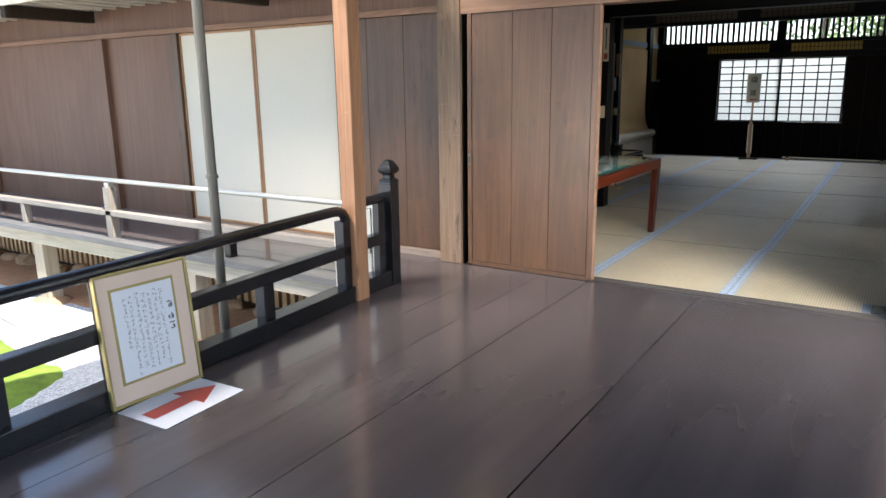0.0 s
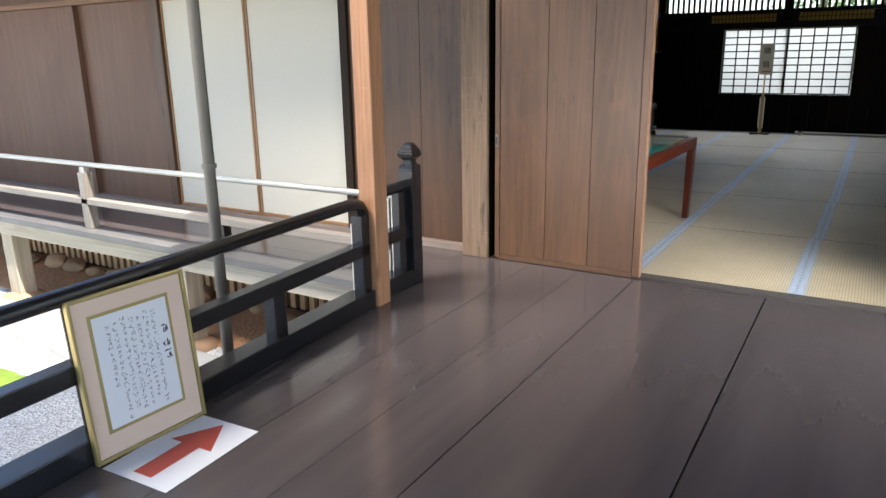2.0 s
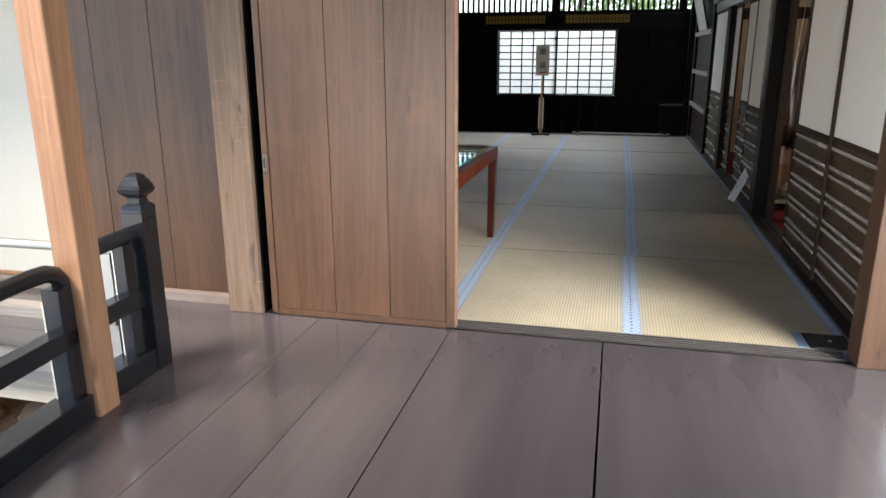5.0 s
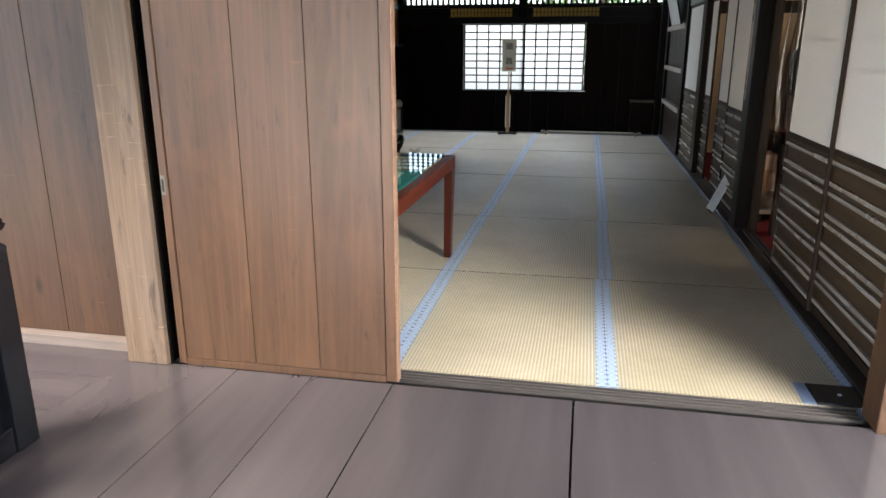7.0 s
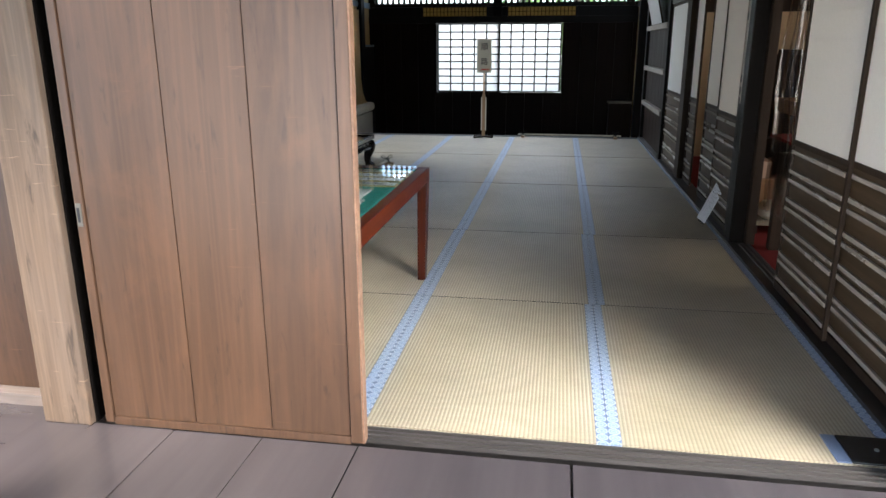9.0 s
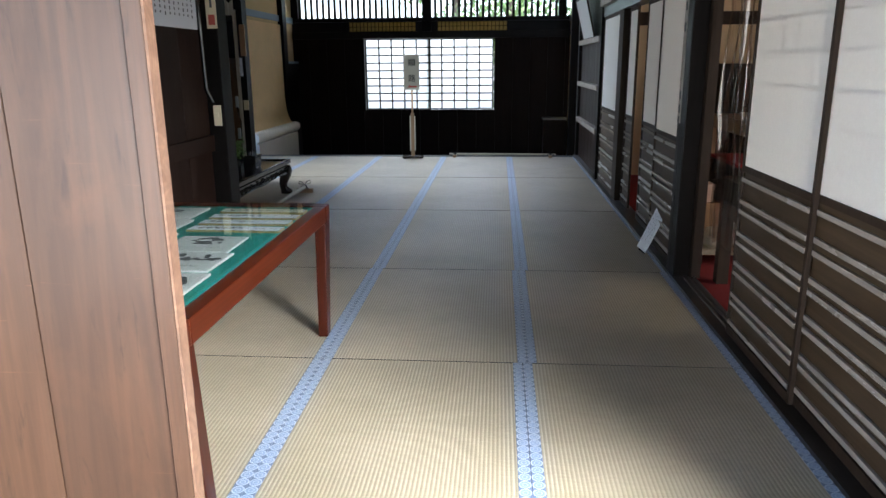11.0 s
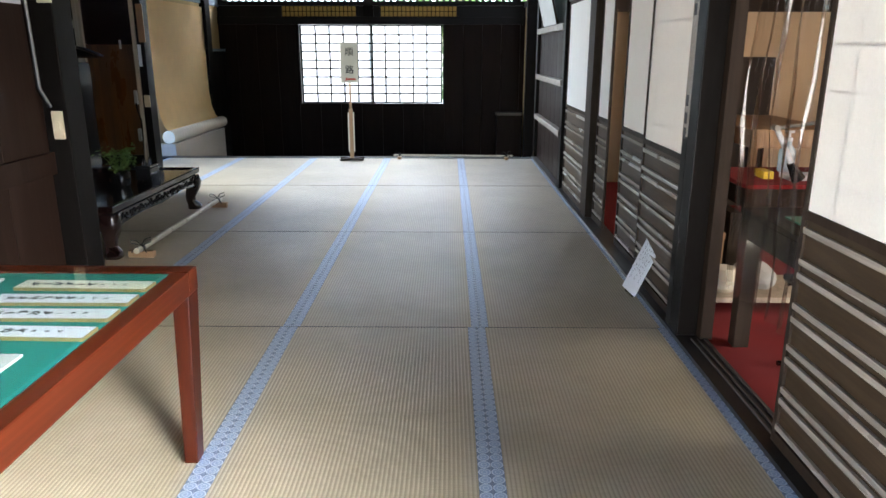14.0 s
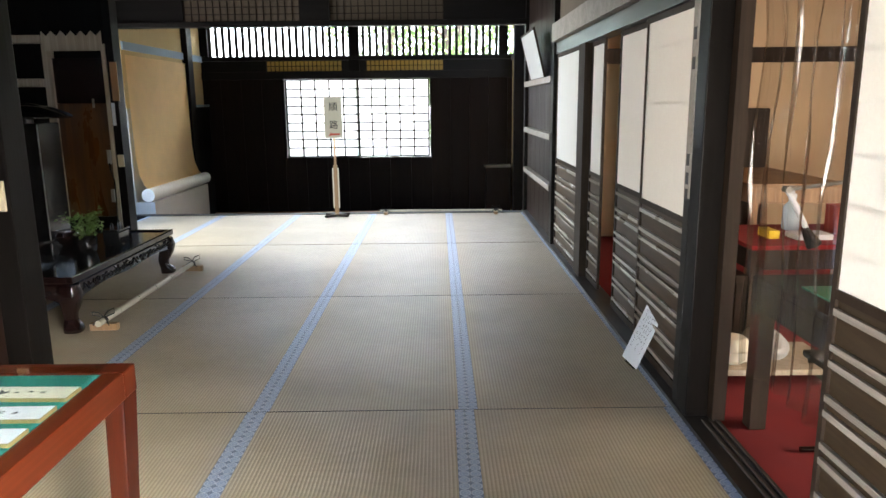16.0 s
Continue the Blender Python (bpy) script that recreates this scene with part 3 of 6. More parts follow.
# ---- corridor wall: panels, pillars, fusuma ----
WY = 5.45
wall_n = thing("wall_north_west", "corridor wall of brown board panels between slim posts", "wall", kind="structure")
part("backing", B(-11.5, -2.80, WY + 0.08, WY + 0.16, -0.1, 2.6), DARKB, wall_n)
part("sill", B(-11.5, -2.865, WY - 0.06, WY + 0.08, -0.05, 0.035), DUSTX, wall_n)
part("lintel", B(-11.5, -2.865, WY - 0.04, WY + 0.08, 1.84, 1.885), CEDARX, wall_n)
part("frieze_board", B(-11.5, -2.865, WY + 0.02, WY + 0.078, 1.887, 2.6), PANEL_RED, wall_n)
for x in (-9.82, -7.20):
    part("post", B(x - 0.04, x + 0.04, WY - 0.035, WY + 0.07, 0.036, 1.838, bevel=0.004), PANEL_RED, wall_n)
part("post", B(-6.05, -5.95, WY - 0.03, WY + 0.07, 0.036, 1.838, bevel=0.004), PANEL, wall_n)
part("post", B(-3.97, -3.90, WY - 0.03, WY + 0.07, 0.036, 1.838, bevel=0.004), STILE, wall_n)
for x0, x1, mat in ((-11.4, -9.86, DARKB), (-9.78, -8.5, PANEL_RED), (-8.498, -7.24, PANEL_RED), (-7.16, -6.052, PANEL_RED)):
    part("panel", B(x0, x1, WY + 0.02, WY + 0.06, 0.036, 1.838), mat, wall_n)
for x0, x1 in ((-3.898, -3.65), (-3.647, -3.29), (-3.287, -2.93)):
    part("board", B(x0, x1, WY - 0.005, WY + 0.05, 0.036, 1.838, bevel=0.003), PANEL, wall_n)
part("batten", B(-2.928, -2.867, WY - 0.04, WY + 0.06, 0.036, 1.838, bevel=0.004), CEDARX, wall_n)
for x0, x1 in ((-5.948, -4.945), (-4.935, -3.972)):
    f = thing("fusuma_screen", "pale cream paper sliding screen with a thin orange edge", "sliding screen", group="fusuma screens")
    part("paper", B(x0 + 0.02, x1 - 0.02, WY + 0.01, WY + 0.035, 0.06, 1.815), FUSUMA, f)
    part("edge_strip", B(x1 - 0.02, x1, WY, WY + 0.04, 0.04, 1.836, bevel=0.002), ORANGE_STILE, f)
    part("edge_strip", B(x0, x0 + 0.02, WY, WY + 0.04, 0.04, 1.836, bevel=0.002), ORANGE_STILE, f)
    part("top_strip", B(x0 + 0.021, x1 - 0.021, WY, WY + 0.04, 1.816, 1.836), ORANGE_STILE, f)
    part("bottom_strip", B(x0 + 0.021, x1 - 0.021, WY, WY + 0.04, 0.04, 0.059), ORANGE_STILE, f)
slab("wall_corridor_end", (-11.7, -11.55, 4.3, 5.6, -0.6, 2.6), DARKB, "dark boarded end wall of the corridor")

# eave over the corridor
eave = thing("corridor_eave", "pale boarded eave with slim rafters over the corridor", "eave", kind="structure")
part("soffit", B(-11.6, -2.95, 4.50, WY + 0.02, 2.20, 2.24), ROOFW, eave)
for k in range(33):
    part("rafter", B(-0.03, 0.03, 4.50, 5.43, 2.12, 2.195), ROOFW, eave, at=pose(-11.45 + k * 0.24, 0, 0))
part("eave_edge", B(-11.6, -3.20, 4.46, 4.498, 2.10, 2.24), ROOFW, eave)
for x in (-9.9, -7.26, -4.7):
    bm = B(x - 0.045, x + 0.045, 4.51, 5.41, 2.00, 2.115, bevel=0.01)
    part("bracket", bm, STILE, eave)

# ---- main roof over the veranda ----
# Unseen; its right-hand reach to x 3.40 is added to block the sun.
roof = thing("veranda_roof", "dark boarded roof over the veranda", "roof", kind="structure")
part("soffit", B(-3.10, 3.40, -0.9, 5.24, 2.97, 3.05), DARKB, roof)
for k in range(17):
    part("rafter", B(-3.08, 3.38, -0.03, 0.03, 2.89, 2.968), DARKB, roof, at=pose(0, -0.75 + k * 0.35, 0))
part("gutter", B(-3.19, -3.10, -0.9, 4.30, 2.89, 2.97, bevel=0.01), GALV, roof)
part("edge_beam", B(-2.86, -2.73, -0.9, 5.1, 2.65, 2.85), CEDARX, roof)
# post on the veranda's edge
slab("veranda_post", (-2.853, -2.744, 4.142, 4.252, -0.02, 2.65), POST, "orange-brown square cedar post on the veranda's edge", "post", "structure", 0.008)
slab("veranda_post_far", (1.10, 1.23, -0.6, -0.47, 0.0, 2.89), POST, "orange-brown square cedar post on the veranda's far edge", "post", "structure", 0.008)

# ---- front wall with the sliding door ----
slab("pillar_front", (-2.862, -2.674, 5.27, 5.46, 0.0, 2.97), GREYW, "weathered grey-brown square pillar beside the sliding door", "pillar", "structure", 0.006)
slab("pillar_door", (0.118, 0.27, 5.25, 5.40, 0.0, 2.97), PANEL, "brown pillar at the doorway's side", "pillar", "structure", 0.006)
slab("lintel_front", (-2.69, 0.108, 5.28, 5.42, 1.80, 1.93), CEDARX, "brown timber lintel over the doorway", "lintel", "structure")
slab("wall_above_door", (-2.69, 0.108, 5.31, 5.39, 1.932, 2.97), YELLOW, "plaster wall over the doorway")
sill = thing("door_sill", "grooved dark timber sill of the doorway", "sill", kind="structure")
part("base", B(-2.69, 0.108, 5.335, 5.43, -0.05, -0.014), BLACKY, sill)
# Ridges are coloured lighter than the base to paint their highlights.
for k in range(4):
    part("sill_ridge", B(-2.69, 0.108, 5.337 + k * 0.026, 5.345 + k * 0.026, -0.0135, 0.003, bevel=0.001), SILL_SHINE, sill)


def board_door():
    d = thing("door_1", "weathered cedar board sliding door, slid half open", "door", kind="structure")
    part("stile", B(-2.622, -2.590, 5.285, 5.325, 0.012, 1.80, bevel=0.003), PANEL, d)
    for x0, x1 in ((-2.587, -2.271), (-2.268, -1.983), (-1.980, -1.697)):
        part("board", B(x0, x1, 5.292, 5.32, 0.036, 1.798, bevel=0.002), PANEL, d)
    part("stile", B(-1.694, -1.652, 5.285, 5.325, 0.012, 1.80, bevel=0.003), PANEL, d)
    part("edge_strip", B(-1.6515, -1.646, 5.286, 5.326, 0.012, 1.80), CEDARX, d, "orange-brown edge strip")
    part("bottom_rail", B(-2.589, -1.695, 5.288, 5.322, 0.004, 0.034, bevel=0.002), PANEL, d, "dusty worn bottom rail")
    pull = part("door_pull", B(-2.617, -2.598, 5.281, 5.287, 0.75, 0.83, bevel=0.002), GALV, d, "small dark metal door pull")
    part("recess", B(-2.612, -2.603, 5.279, 5.2805, 0.765, 0.815), INK, pull)


board_door()
# Two black pieces paint the deep shade of the gap between pillar and door.
slab("pillar_groove", (-2.6735, -2.668, 5.298, 5.43, 0.0, 1.80), BLACKZ, "black strip painting the shade in the gap beside the door", "trim")
slab("wall_behind_door", (-2.673, -2.56, 5.432, 5.455, 0.0, 1.80), BLACKZ, "black board painting the shade behind the sliding door")

# ---- railing by the veranda ----

rail = thing("veranda_railing", "black lacquered timber railing with a round top rail", "railing", pose(-2.822, 4.14, 0, 0, 0, SKEW))
part("ground_rail", B(-0.06, 0.06, -5.4, -0.003, 0.0, 0.095, bevel=0.006), RAILB, rail)
part("mid_rail", B(-0.035, 0.035, -5.4, 0.0, 0.29, 0.36, bevel=0.005), RAILB, rail)
pts = [(0, -5.4, 0.588), (0, -0.14, 0.582), (0, -0.08, 0.578), (0, -0.035, 0.562), (0, -0.01, 0.532), (0, -0.003, 0.48)]
part("top_rail", sweep(bmesh.new(), pts, 0.031, 16), RAILB, rail, smooth=True)
for y in (-3.55, -2.17, -0.74):
    part("strut", B(-0.032, 0.032, y - 0.04, y + 0.04, 0.094, 0.292, bevel=0.004), RAILB, rail)
for y in (-2.86, -1.45):
    part("bracket_block", B(-0.03, 0.03, y - 0.05, y + 0.05, 0.358, 0.56, bevel=0.006), RAILB, rail)
ep = part("end_post", B(-0.035, 0.035, -0.072, -0.002, 0.094, 0.515, bevel=0.004), RAILB, rail)
# Thin pale strip paints the highlight along the post's edge.
part("pale_edge", B(-0.037, -0.031, -0.0748, -0.0725, 0.10, 0.47), EDGE_GLINT, ep, "painted edge glint")
# short length between post and newel
RX = -2.826
part("ground_rail", B(0.006, 0.118, 0.114, 0.412, 0.0, 0.10, bevel=0.006), RAILB, rail, at=pose(-0.08, 0, 0, 0, 0, -SKEW))
part("mid_rail", B(0.03, 0.094, 0.114, 0.414, 0.29, 0.365, bevel=0.005), RAILB, rail, at=pose(-0.08, 0, 0, 0, 0, -SKEW))
part("top_rail", sweep(bmesh.new(), [(0.062, 0.114, 0.59), (0.062, 0.414, 0.60)], 0.031, 16), RAILB, rail, smooth=True, at=pose(-0.08, 0, 0, 0, 0, -SKEW))
ep = part("end_post", B(0.034, 0.09, 0.325, 0.382, 0.098, 0.572, bevel=0.004), RAILB, rail, at=pose(-0.08, 0, 0, 0, 0, -SKEW))
# Same painted highlight on the second end post.
part("pale_edge", B(0.032, 0.038, 0.3222, 0.3245, 0.10, 0.55), EDGE_GLINT, ep, "painted edge glint")

newel = thing("newel_post", "black lacquered newel post with a stepped square finial", "newel post")
part("shaft", B(RX - 0.047, RX + 0.047, 4.551, 4.645, 0.0, 0.700, bevel=0.005), RAILB, newel)
prof = [(0.060, 0.699), (0.055, 0.710), (0.036, 0.722), (0.033, 0.742), (0.058, 0.762), (0.066, 0.779), (0.058, 0.784), (0.060, 0.794), (0.049, 0.802), (0.050, 0.811), (0.036, 0.821), (0.035, 0.830), (0.016, 0.842)]
part("finial", lathe(bmesh.new(), [(r * 0.80, z) for r, z in prof], RX, 4.598, square=True), RAILB, newel)
part("iron_strap", B(RX - 0.0505, RX + 0.0505, 4.5475, 4.578, 0.585, 0.685, bevel=0.002), BLACKLAC, newel)
part("iron_strap", B(RX + 0.0475, RX + 0.0515, 4.579, 4.628, 0.60, 0.66, bevel=0.001), BLACKLAC, newel)

# ---- railing by the corridor ----
crail = thing("corridor_railing", "weathered grey corridor railing with a pale metal handrail", "railing")
CY = 4.52
part("handrail", sweep(bmesh.new(), [(-11.5, CY, 0.535), (-2.88, CY, 0.535)], 0.020, 14), METAL, crail, smooth=True)
part("mid_rail", B(-11.5, -2.91, CY - 0.04, CY + 0.04, 0.215, 0.265, bevel=0.006), GREYX, crail)
for x in (-8.93, -5.90):
    p = part("upright", B(x - 0.04, x + 0.04, CY - 0.04, CY + 0.04, 0.016, 0.47, bevel=0.004), GREYZ, crail)
    part("saddle", B(x - 0.028, x + 0.028, CY - 0.028, CY + 0.028, 0.47, 0.515, bevel=0.006), METAL, p)
for x, mat in ((-10.4, GREYZ), (-7.38, GREYZ), (-4.35, RAILB)):
    part("strut", B(x - 0.035, x + 0.035, CY - 0.035, CY + 0.035, 0.016, 0.214, bevel=0.004), mat, crail)
part("end_upright", B(-2.965, -2.91, CY - 0.025, CY + 0.025, 0.016, 0.52, bevel=0.004), METAL, crail)

pipe = thing("rain_pipe", "grey-brown rain pipe standing in the gravel", "drain pipe")
part("pipe", sweep(bmesh.new(), [(-3.12, 3.40, GZ - 0.02), (-3.12, 3.40, 2.75), (-3.13, 3.40, 2.895)], 0.031, 14), GALV, pipe, smooth=True)
part("joint_collar", tube(bmesh.new(), (-3.12, 3.40, 0.84), (-3.12, 3.40, 0.86), 0.0335), GALV, pipe)

# ---- garden: moss mound and rock ----
def mound():
    bm = bmesh.new()
    n, m = 46, 30
    grid = []
    for i in range(n):
        row = []
        for j in range(m):
            x, y = -8.5 + 4.0 * i / (n - 1), 1.6 + 2.5 * j / (m - 1)
            d = ((x + 6.5) / 1.6) ** 2 + ((y - 2.9 - 0.10 * (x + 6.35)) / 0.74) ** 2
            d += 0.35 * noise.noise(Vector((x * 1.6, y * 1.6, 0)))
            h = max(-0.05, 0.16 * (1 - d))
            row.append(bm.verts.new((x, y, GZ + h + 0.02 * noise.noise(Vector((x * 14, y * 14, 3))))))
        grid.append(row)
    for i in range(n - 1):
        for j in range(m - 1):
            bm.faces.new((grid[i][j], grid[i + 1][j], grid[i + 1][j + 1], grid[i][j + 1]))
    return bm


tagged(part("moss_mound", mound(), MOSS, smooth=True), "bright green moss island in white gravel", "moss", kind="stuff")
bm = bmesh.new()
bmesh.ops.create_icosphere(bm, subdivisions=5, radius=0.40)
for v in bm.verts:
    v.co *= 1 + 0.26 * noise.noise(v.co * 3) + 0.16 * abs(noise.noise(v.co * 8)) + 0.05 * noise.noise(v.co * 24)
bmesh.ops.scale(bm, vec=(1.3, 1.0, 0.75), verts=bm.verts)
tagged(part("garden_rock", bm, BLUESTONE, smooth=True, at=pose(-5.84, 2.72, GZ + 0.08)), "pale blue-grey weathered rock on the moss", "rock")

slab_rng = random.Random(21)
x = -7.6
while x < -3.3:
    wdt = slab_rng.uniform(0.5, 0.9)
    bm = bmesh.new()
    out = [(x + 0.01, 3.93 + slab_rng.uniform(-0.04, 0.04)), (x + wdt * 0.5, 3.90 + slab_rng.uniform(-0.04, 0.04)), (x + wdt - 0.015, 3.94), (x + wdt - 0.02 + slab_rng.uniform(-0.03, 0), 4.2), (x + wdt - 0.015, 4.42), (x + 0.01, 4.42)]
    f = bm.faces.new([bm.verts.new((a, b2, GZ - 0.03)) for a, b2 in out])
    r = bmesh.ops.extrude_face_region(bm, geom=[f])
    bmesh.ops.translate(bm, vec=(0, 0, 0.06 + slab_rng.uniform(0, 0.012)), verts=[v for v in r["geom"] if isinstance(v, bmesh.types.BMVert)])
    tagged(part("paving_stone", bm, PAVE), "flat pale grey paving stone along the corridor", "paving stone", "paving stones by the corridor")
    x += wdt

# ---- framed calligraphy and arrow sheet ----
def strokes(bm, rng, x0, x1, z0, z1, n, w):
    """A hand-written mark that cannot be read: a few crossing brush bars, flat in x and z."""
    for _ in range(n):
        cx, cz = rng.uniform(x0, x1), rng.uniform(z0, z1)
        a = rng.choice((0.1, 0.3, 1.4, 1.8, 0.8, 2.4)) + rng.uniform(-0.2, 0.2)
        l = rng.uniform(0.3, 0.6) * (x1 - x0)
        dx, dz = math.cos(a) * l, math.sin(a) * l
        nx, nz = -math.sin(a) * w, math.cos(a) * w
        q = [(cx - dx, cz - dz), (cx - dx * 0.3 + nx, cz - dz * 0.3 + nz), (cx + dx * 0.6 + nx * 0.8, cz + dz * 0.6 + nz * 0.8), (cx + dx, cz + dz), (cx + dx * 0.4 - nx, cz + dz * 0.4 - nz), (cx - dx * 0.6 - nx * 0.7, cz - dz * 0.6 - nz * 0.7)]
        q = [(min(max(a1, x0 - w), x1 + w), min(max(b1, z0 - w), z1 + w)) for a1, b1 in q]
        try:
            bm.faces.new([bm.verts.new((a1, 0, b1)) for a1, b1 in q])
        except ValueError:
            pass
    return bm


def framed_writing():
    w, h = 0.44, 0.575
    f = thing("framed_calligraphy", "gilt-edged frame with handwritten calligraphy leaning on the railing", "picture frame", pose(-2.618, 2.615, 0.003, -5.0, 0, 87.5))
    t = 0.013
    for nm, d in (("frame_side", (-w / 2, -w / 2 + t, 0, 0.025, 0, h)), ("frame_side", (w / 2 - t, w / 2, 0, 0.025, 0, h)), ("frame_rail", (-w / 2 + t, w / 2 - t, 0, 0.025, 0, t)), ("frame_rail", (-w / 2 + t, w / 2 - t, 0, 0.025, h - t, h))):
        part(nm, B(*d, bevel=0.004), GOLD, f)
    part("frame_back", B(-w / 2 - 0.003, w / 2 + 0.003, 0.0255, 0.036, -0.002, h + 0.002), BLACKLAC, f)
    part("mount", B(-w / 2 + t, w / 2 - t, 0.012, 0.016, t, h - t), MAT_PINK, f)
    a, b2, c, d2 = -0.145, 0.135, 0.10, 0.495
    part("gilt_line", B(a - 0.012, b2 + 0.012, 0.0105, 0.0118, c - 0.012, d2 + 0.012), GOLD, f)
    sh = part("sheet", B(a, b2, 0.009, 0.0103, c, d2), WHITEPAPER, f)
    rng = random.Random(4)
    bm = bmesh.new()
    cols = 7
    for k in range(cols):
        x = b2 - 0.060 - k * 0.0285
        z = d2 - 0.02 - rng.uniform(0, 0.02)
        end = c + 0.02 + rng.uniform(0, 0.06) + (0.1 if k > 5 else 0)
        while z > end:
            s = rng.uniform(0.010, 0.019)
            strokes(bm, rng, x - s * 0.55, x + s * 0.55, z - s, z, 4, 0.0010)
            z -= s + rng.uniform(0.003, 0.009)
    for z in (0.40, 0.345, 0.30):
        strokes(bm, rng, b2 - 0.036, b2 - 0.012, z - 0.03, z, 7, 0.0028)
    part("writing", bm, GREYINK, sh, at=pose(0, 0.0085, 0))
    return f


framed_writing()
sheet = thing("arrow_sheet", "white paper sheet with a brick-red arrow lying on the floor", "paper sheet", pose(-2.475, 2.615, 0.002, 0, 0, 0))
sheet.rotation_euler = (0, 0, radians(3))
part("paper", B(-0.15, 0.15, -0.21, 0.21, 0, 0.0015), WHITEPAPER, sheet)
bm = bmesh.new()
bm.faces.new([bm.verts.new((x, y, 0)) for x, y in ((-0.042, -0.175), (0.042, -0.175), (0.042, 0.03), (0.098, 0.03), (0.0, 0.19), (-0.098, 0.03), (-0.042, 0.03))])
part("arrow", bm, REDINK, sheet, at=pose(0, 0, 0.0022))

# ---- tatami rooms ----
MATW = 0.955
slab("floor_subfloor", (-5.2, 0.30, 5.44, 14.40, -0.20, -0.055), BLACKY, "dark boards under the mats", "floor")
tat = thing("floor_3", "woven tatami mats with blue patterned cloth edging", "floor", kind="structure")
mat_meshes = {}


def tatami(x, y, length, width=MATW):
    """One mat: rush body, and cloth edging on both long sides. x, y is its near left corner."""
    key = (round(length, 3), round(width, 3))
    if key not in mat_meshes:
        hw, hl, e = width / 2, length / 2, 0.044
        body = mesh_of("tatami_mat", box(bmesh.new(), -hw + e, hw - e, -hl + 0.0022, hl - 0.0022, -0.05, 0.0), TATAMI)
        edge = mesh_of("cloth_edging", box(bmesh.new(), -e / 2 + 0.0006, e / 2, -hl + 0.0012, hl - 0.0012, -0.05, 0.0012, bevel=0.0012), HERI)
        mat_meshes[key] = (body, edge, hw, hl, e)
    body, edge, hw, hl, e = mat_meshes[key]
    ob = piece("tatami_mat", body, tat, pose(x + hw, y + hl, -0.0003 * y))
    piece("cloth_edging", edge, ob, pose(-hw + e / 2, 0, 0, 0, 0, 0))
    piece("cloth_edging", edge, ob, pose(hw - e / 2, 0, 0, 0, 0, 180))


MX = 0.185  # right-hand side of the mats
for y, l, m in ((5.44, 1.405, -0.810), (6.845, 1.495, -0.788)):
    for x0, x1 in ((-2.68, -1.735), (-1.735, m), (m, 0.168)):
        tatami(x0, y, l, x1 - x0)
for i in range(5):
    for j in range(3):
        tatami(MX - (i + 1) * MATW, 8.34 + j * 1.955, 1.955)
for y, x0 in ((6.845, -2.68), (8.34, -4.55), (10.295, -4.55), (12.25, -4.55)):
    part("mat_joint", B(x0, MX, y - 0.0021, y + 0.0021, -0.05, -0.0006), BLACKY, tat)
part("edge_board", B(-5.1, 0.19, 14.212, 14.36, -0.06, 0.0, bevel=0.004), BLACKX, tat)

# right-hand wall
SX = 0.20
slab("sill_right", (SX - 0.034, SX + 0.11, 5.42, 14.3, -0.05, 0.018), BLACKY, "black grooved sill along the sliding screens", "sill")
slab("lintel_right", (SX, SX + 0.11, 5.42, 12.05, 1.80, 1.90), BLACKY, "dark timber lintel over the sliding screens", "lintel")
slab("picture_rail_right", (SX - 0.045, SX + 0.028, 8.38, 12.02, 1.905, 2.06), GREYX, "grey-brown rail over the sliding screens", "trim")
slab("wall_right_upper", (SX + 0.03, SX + 0.08, 5.42, 12.05, 1.902, 3.3), DULLBROWN, "dull brown plaster wall over the screens")
slab("pillar_right", (SX - 0.025, SX + 0.072, 8.20, 8.315, 0.0, 3.2), BLACKZ, "black square pillar with an inscribed pale strip", "pillar", "structure", 0.006)
# Black below and pale above: paints light caught by the pillar's upper face.
slab("pillar_strip_foot", (SX - 0.024, SX + 0.07, 8.316, 8.382, 0.02, 0.959), BLACKZ, "black strip at the pillar's foot, its lower face painted unlit", "trim")
slab("pillar_strip", (SX - 0.026, SX + 0.07, 8.316, 8.382, 0.96, 1.80), GREYX, "pale strip painting the light on the black pillar's face", "trim")


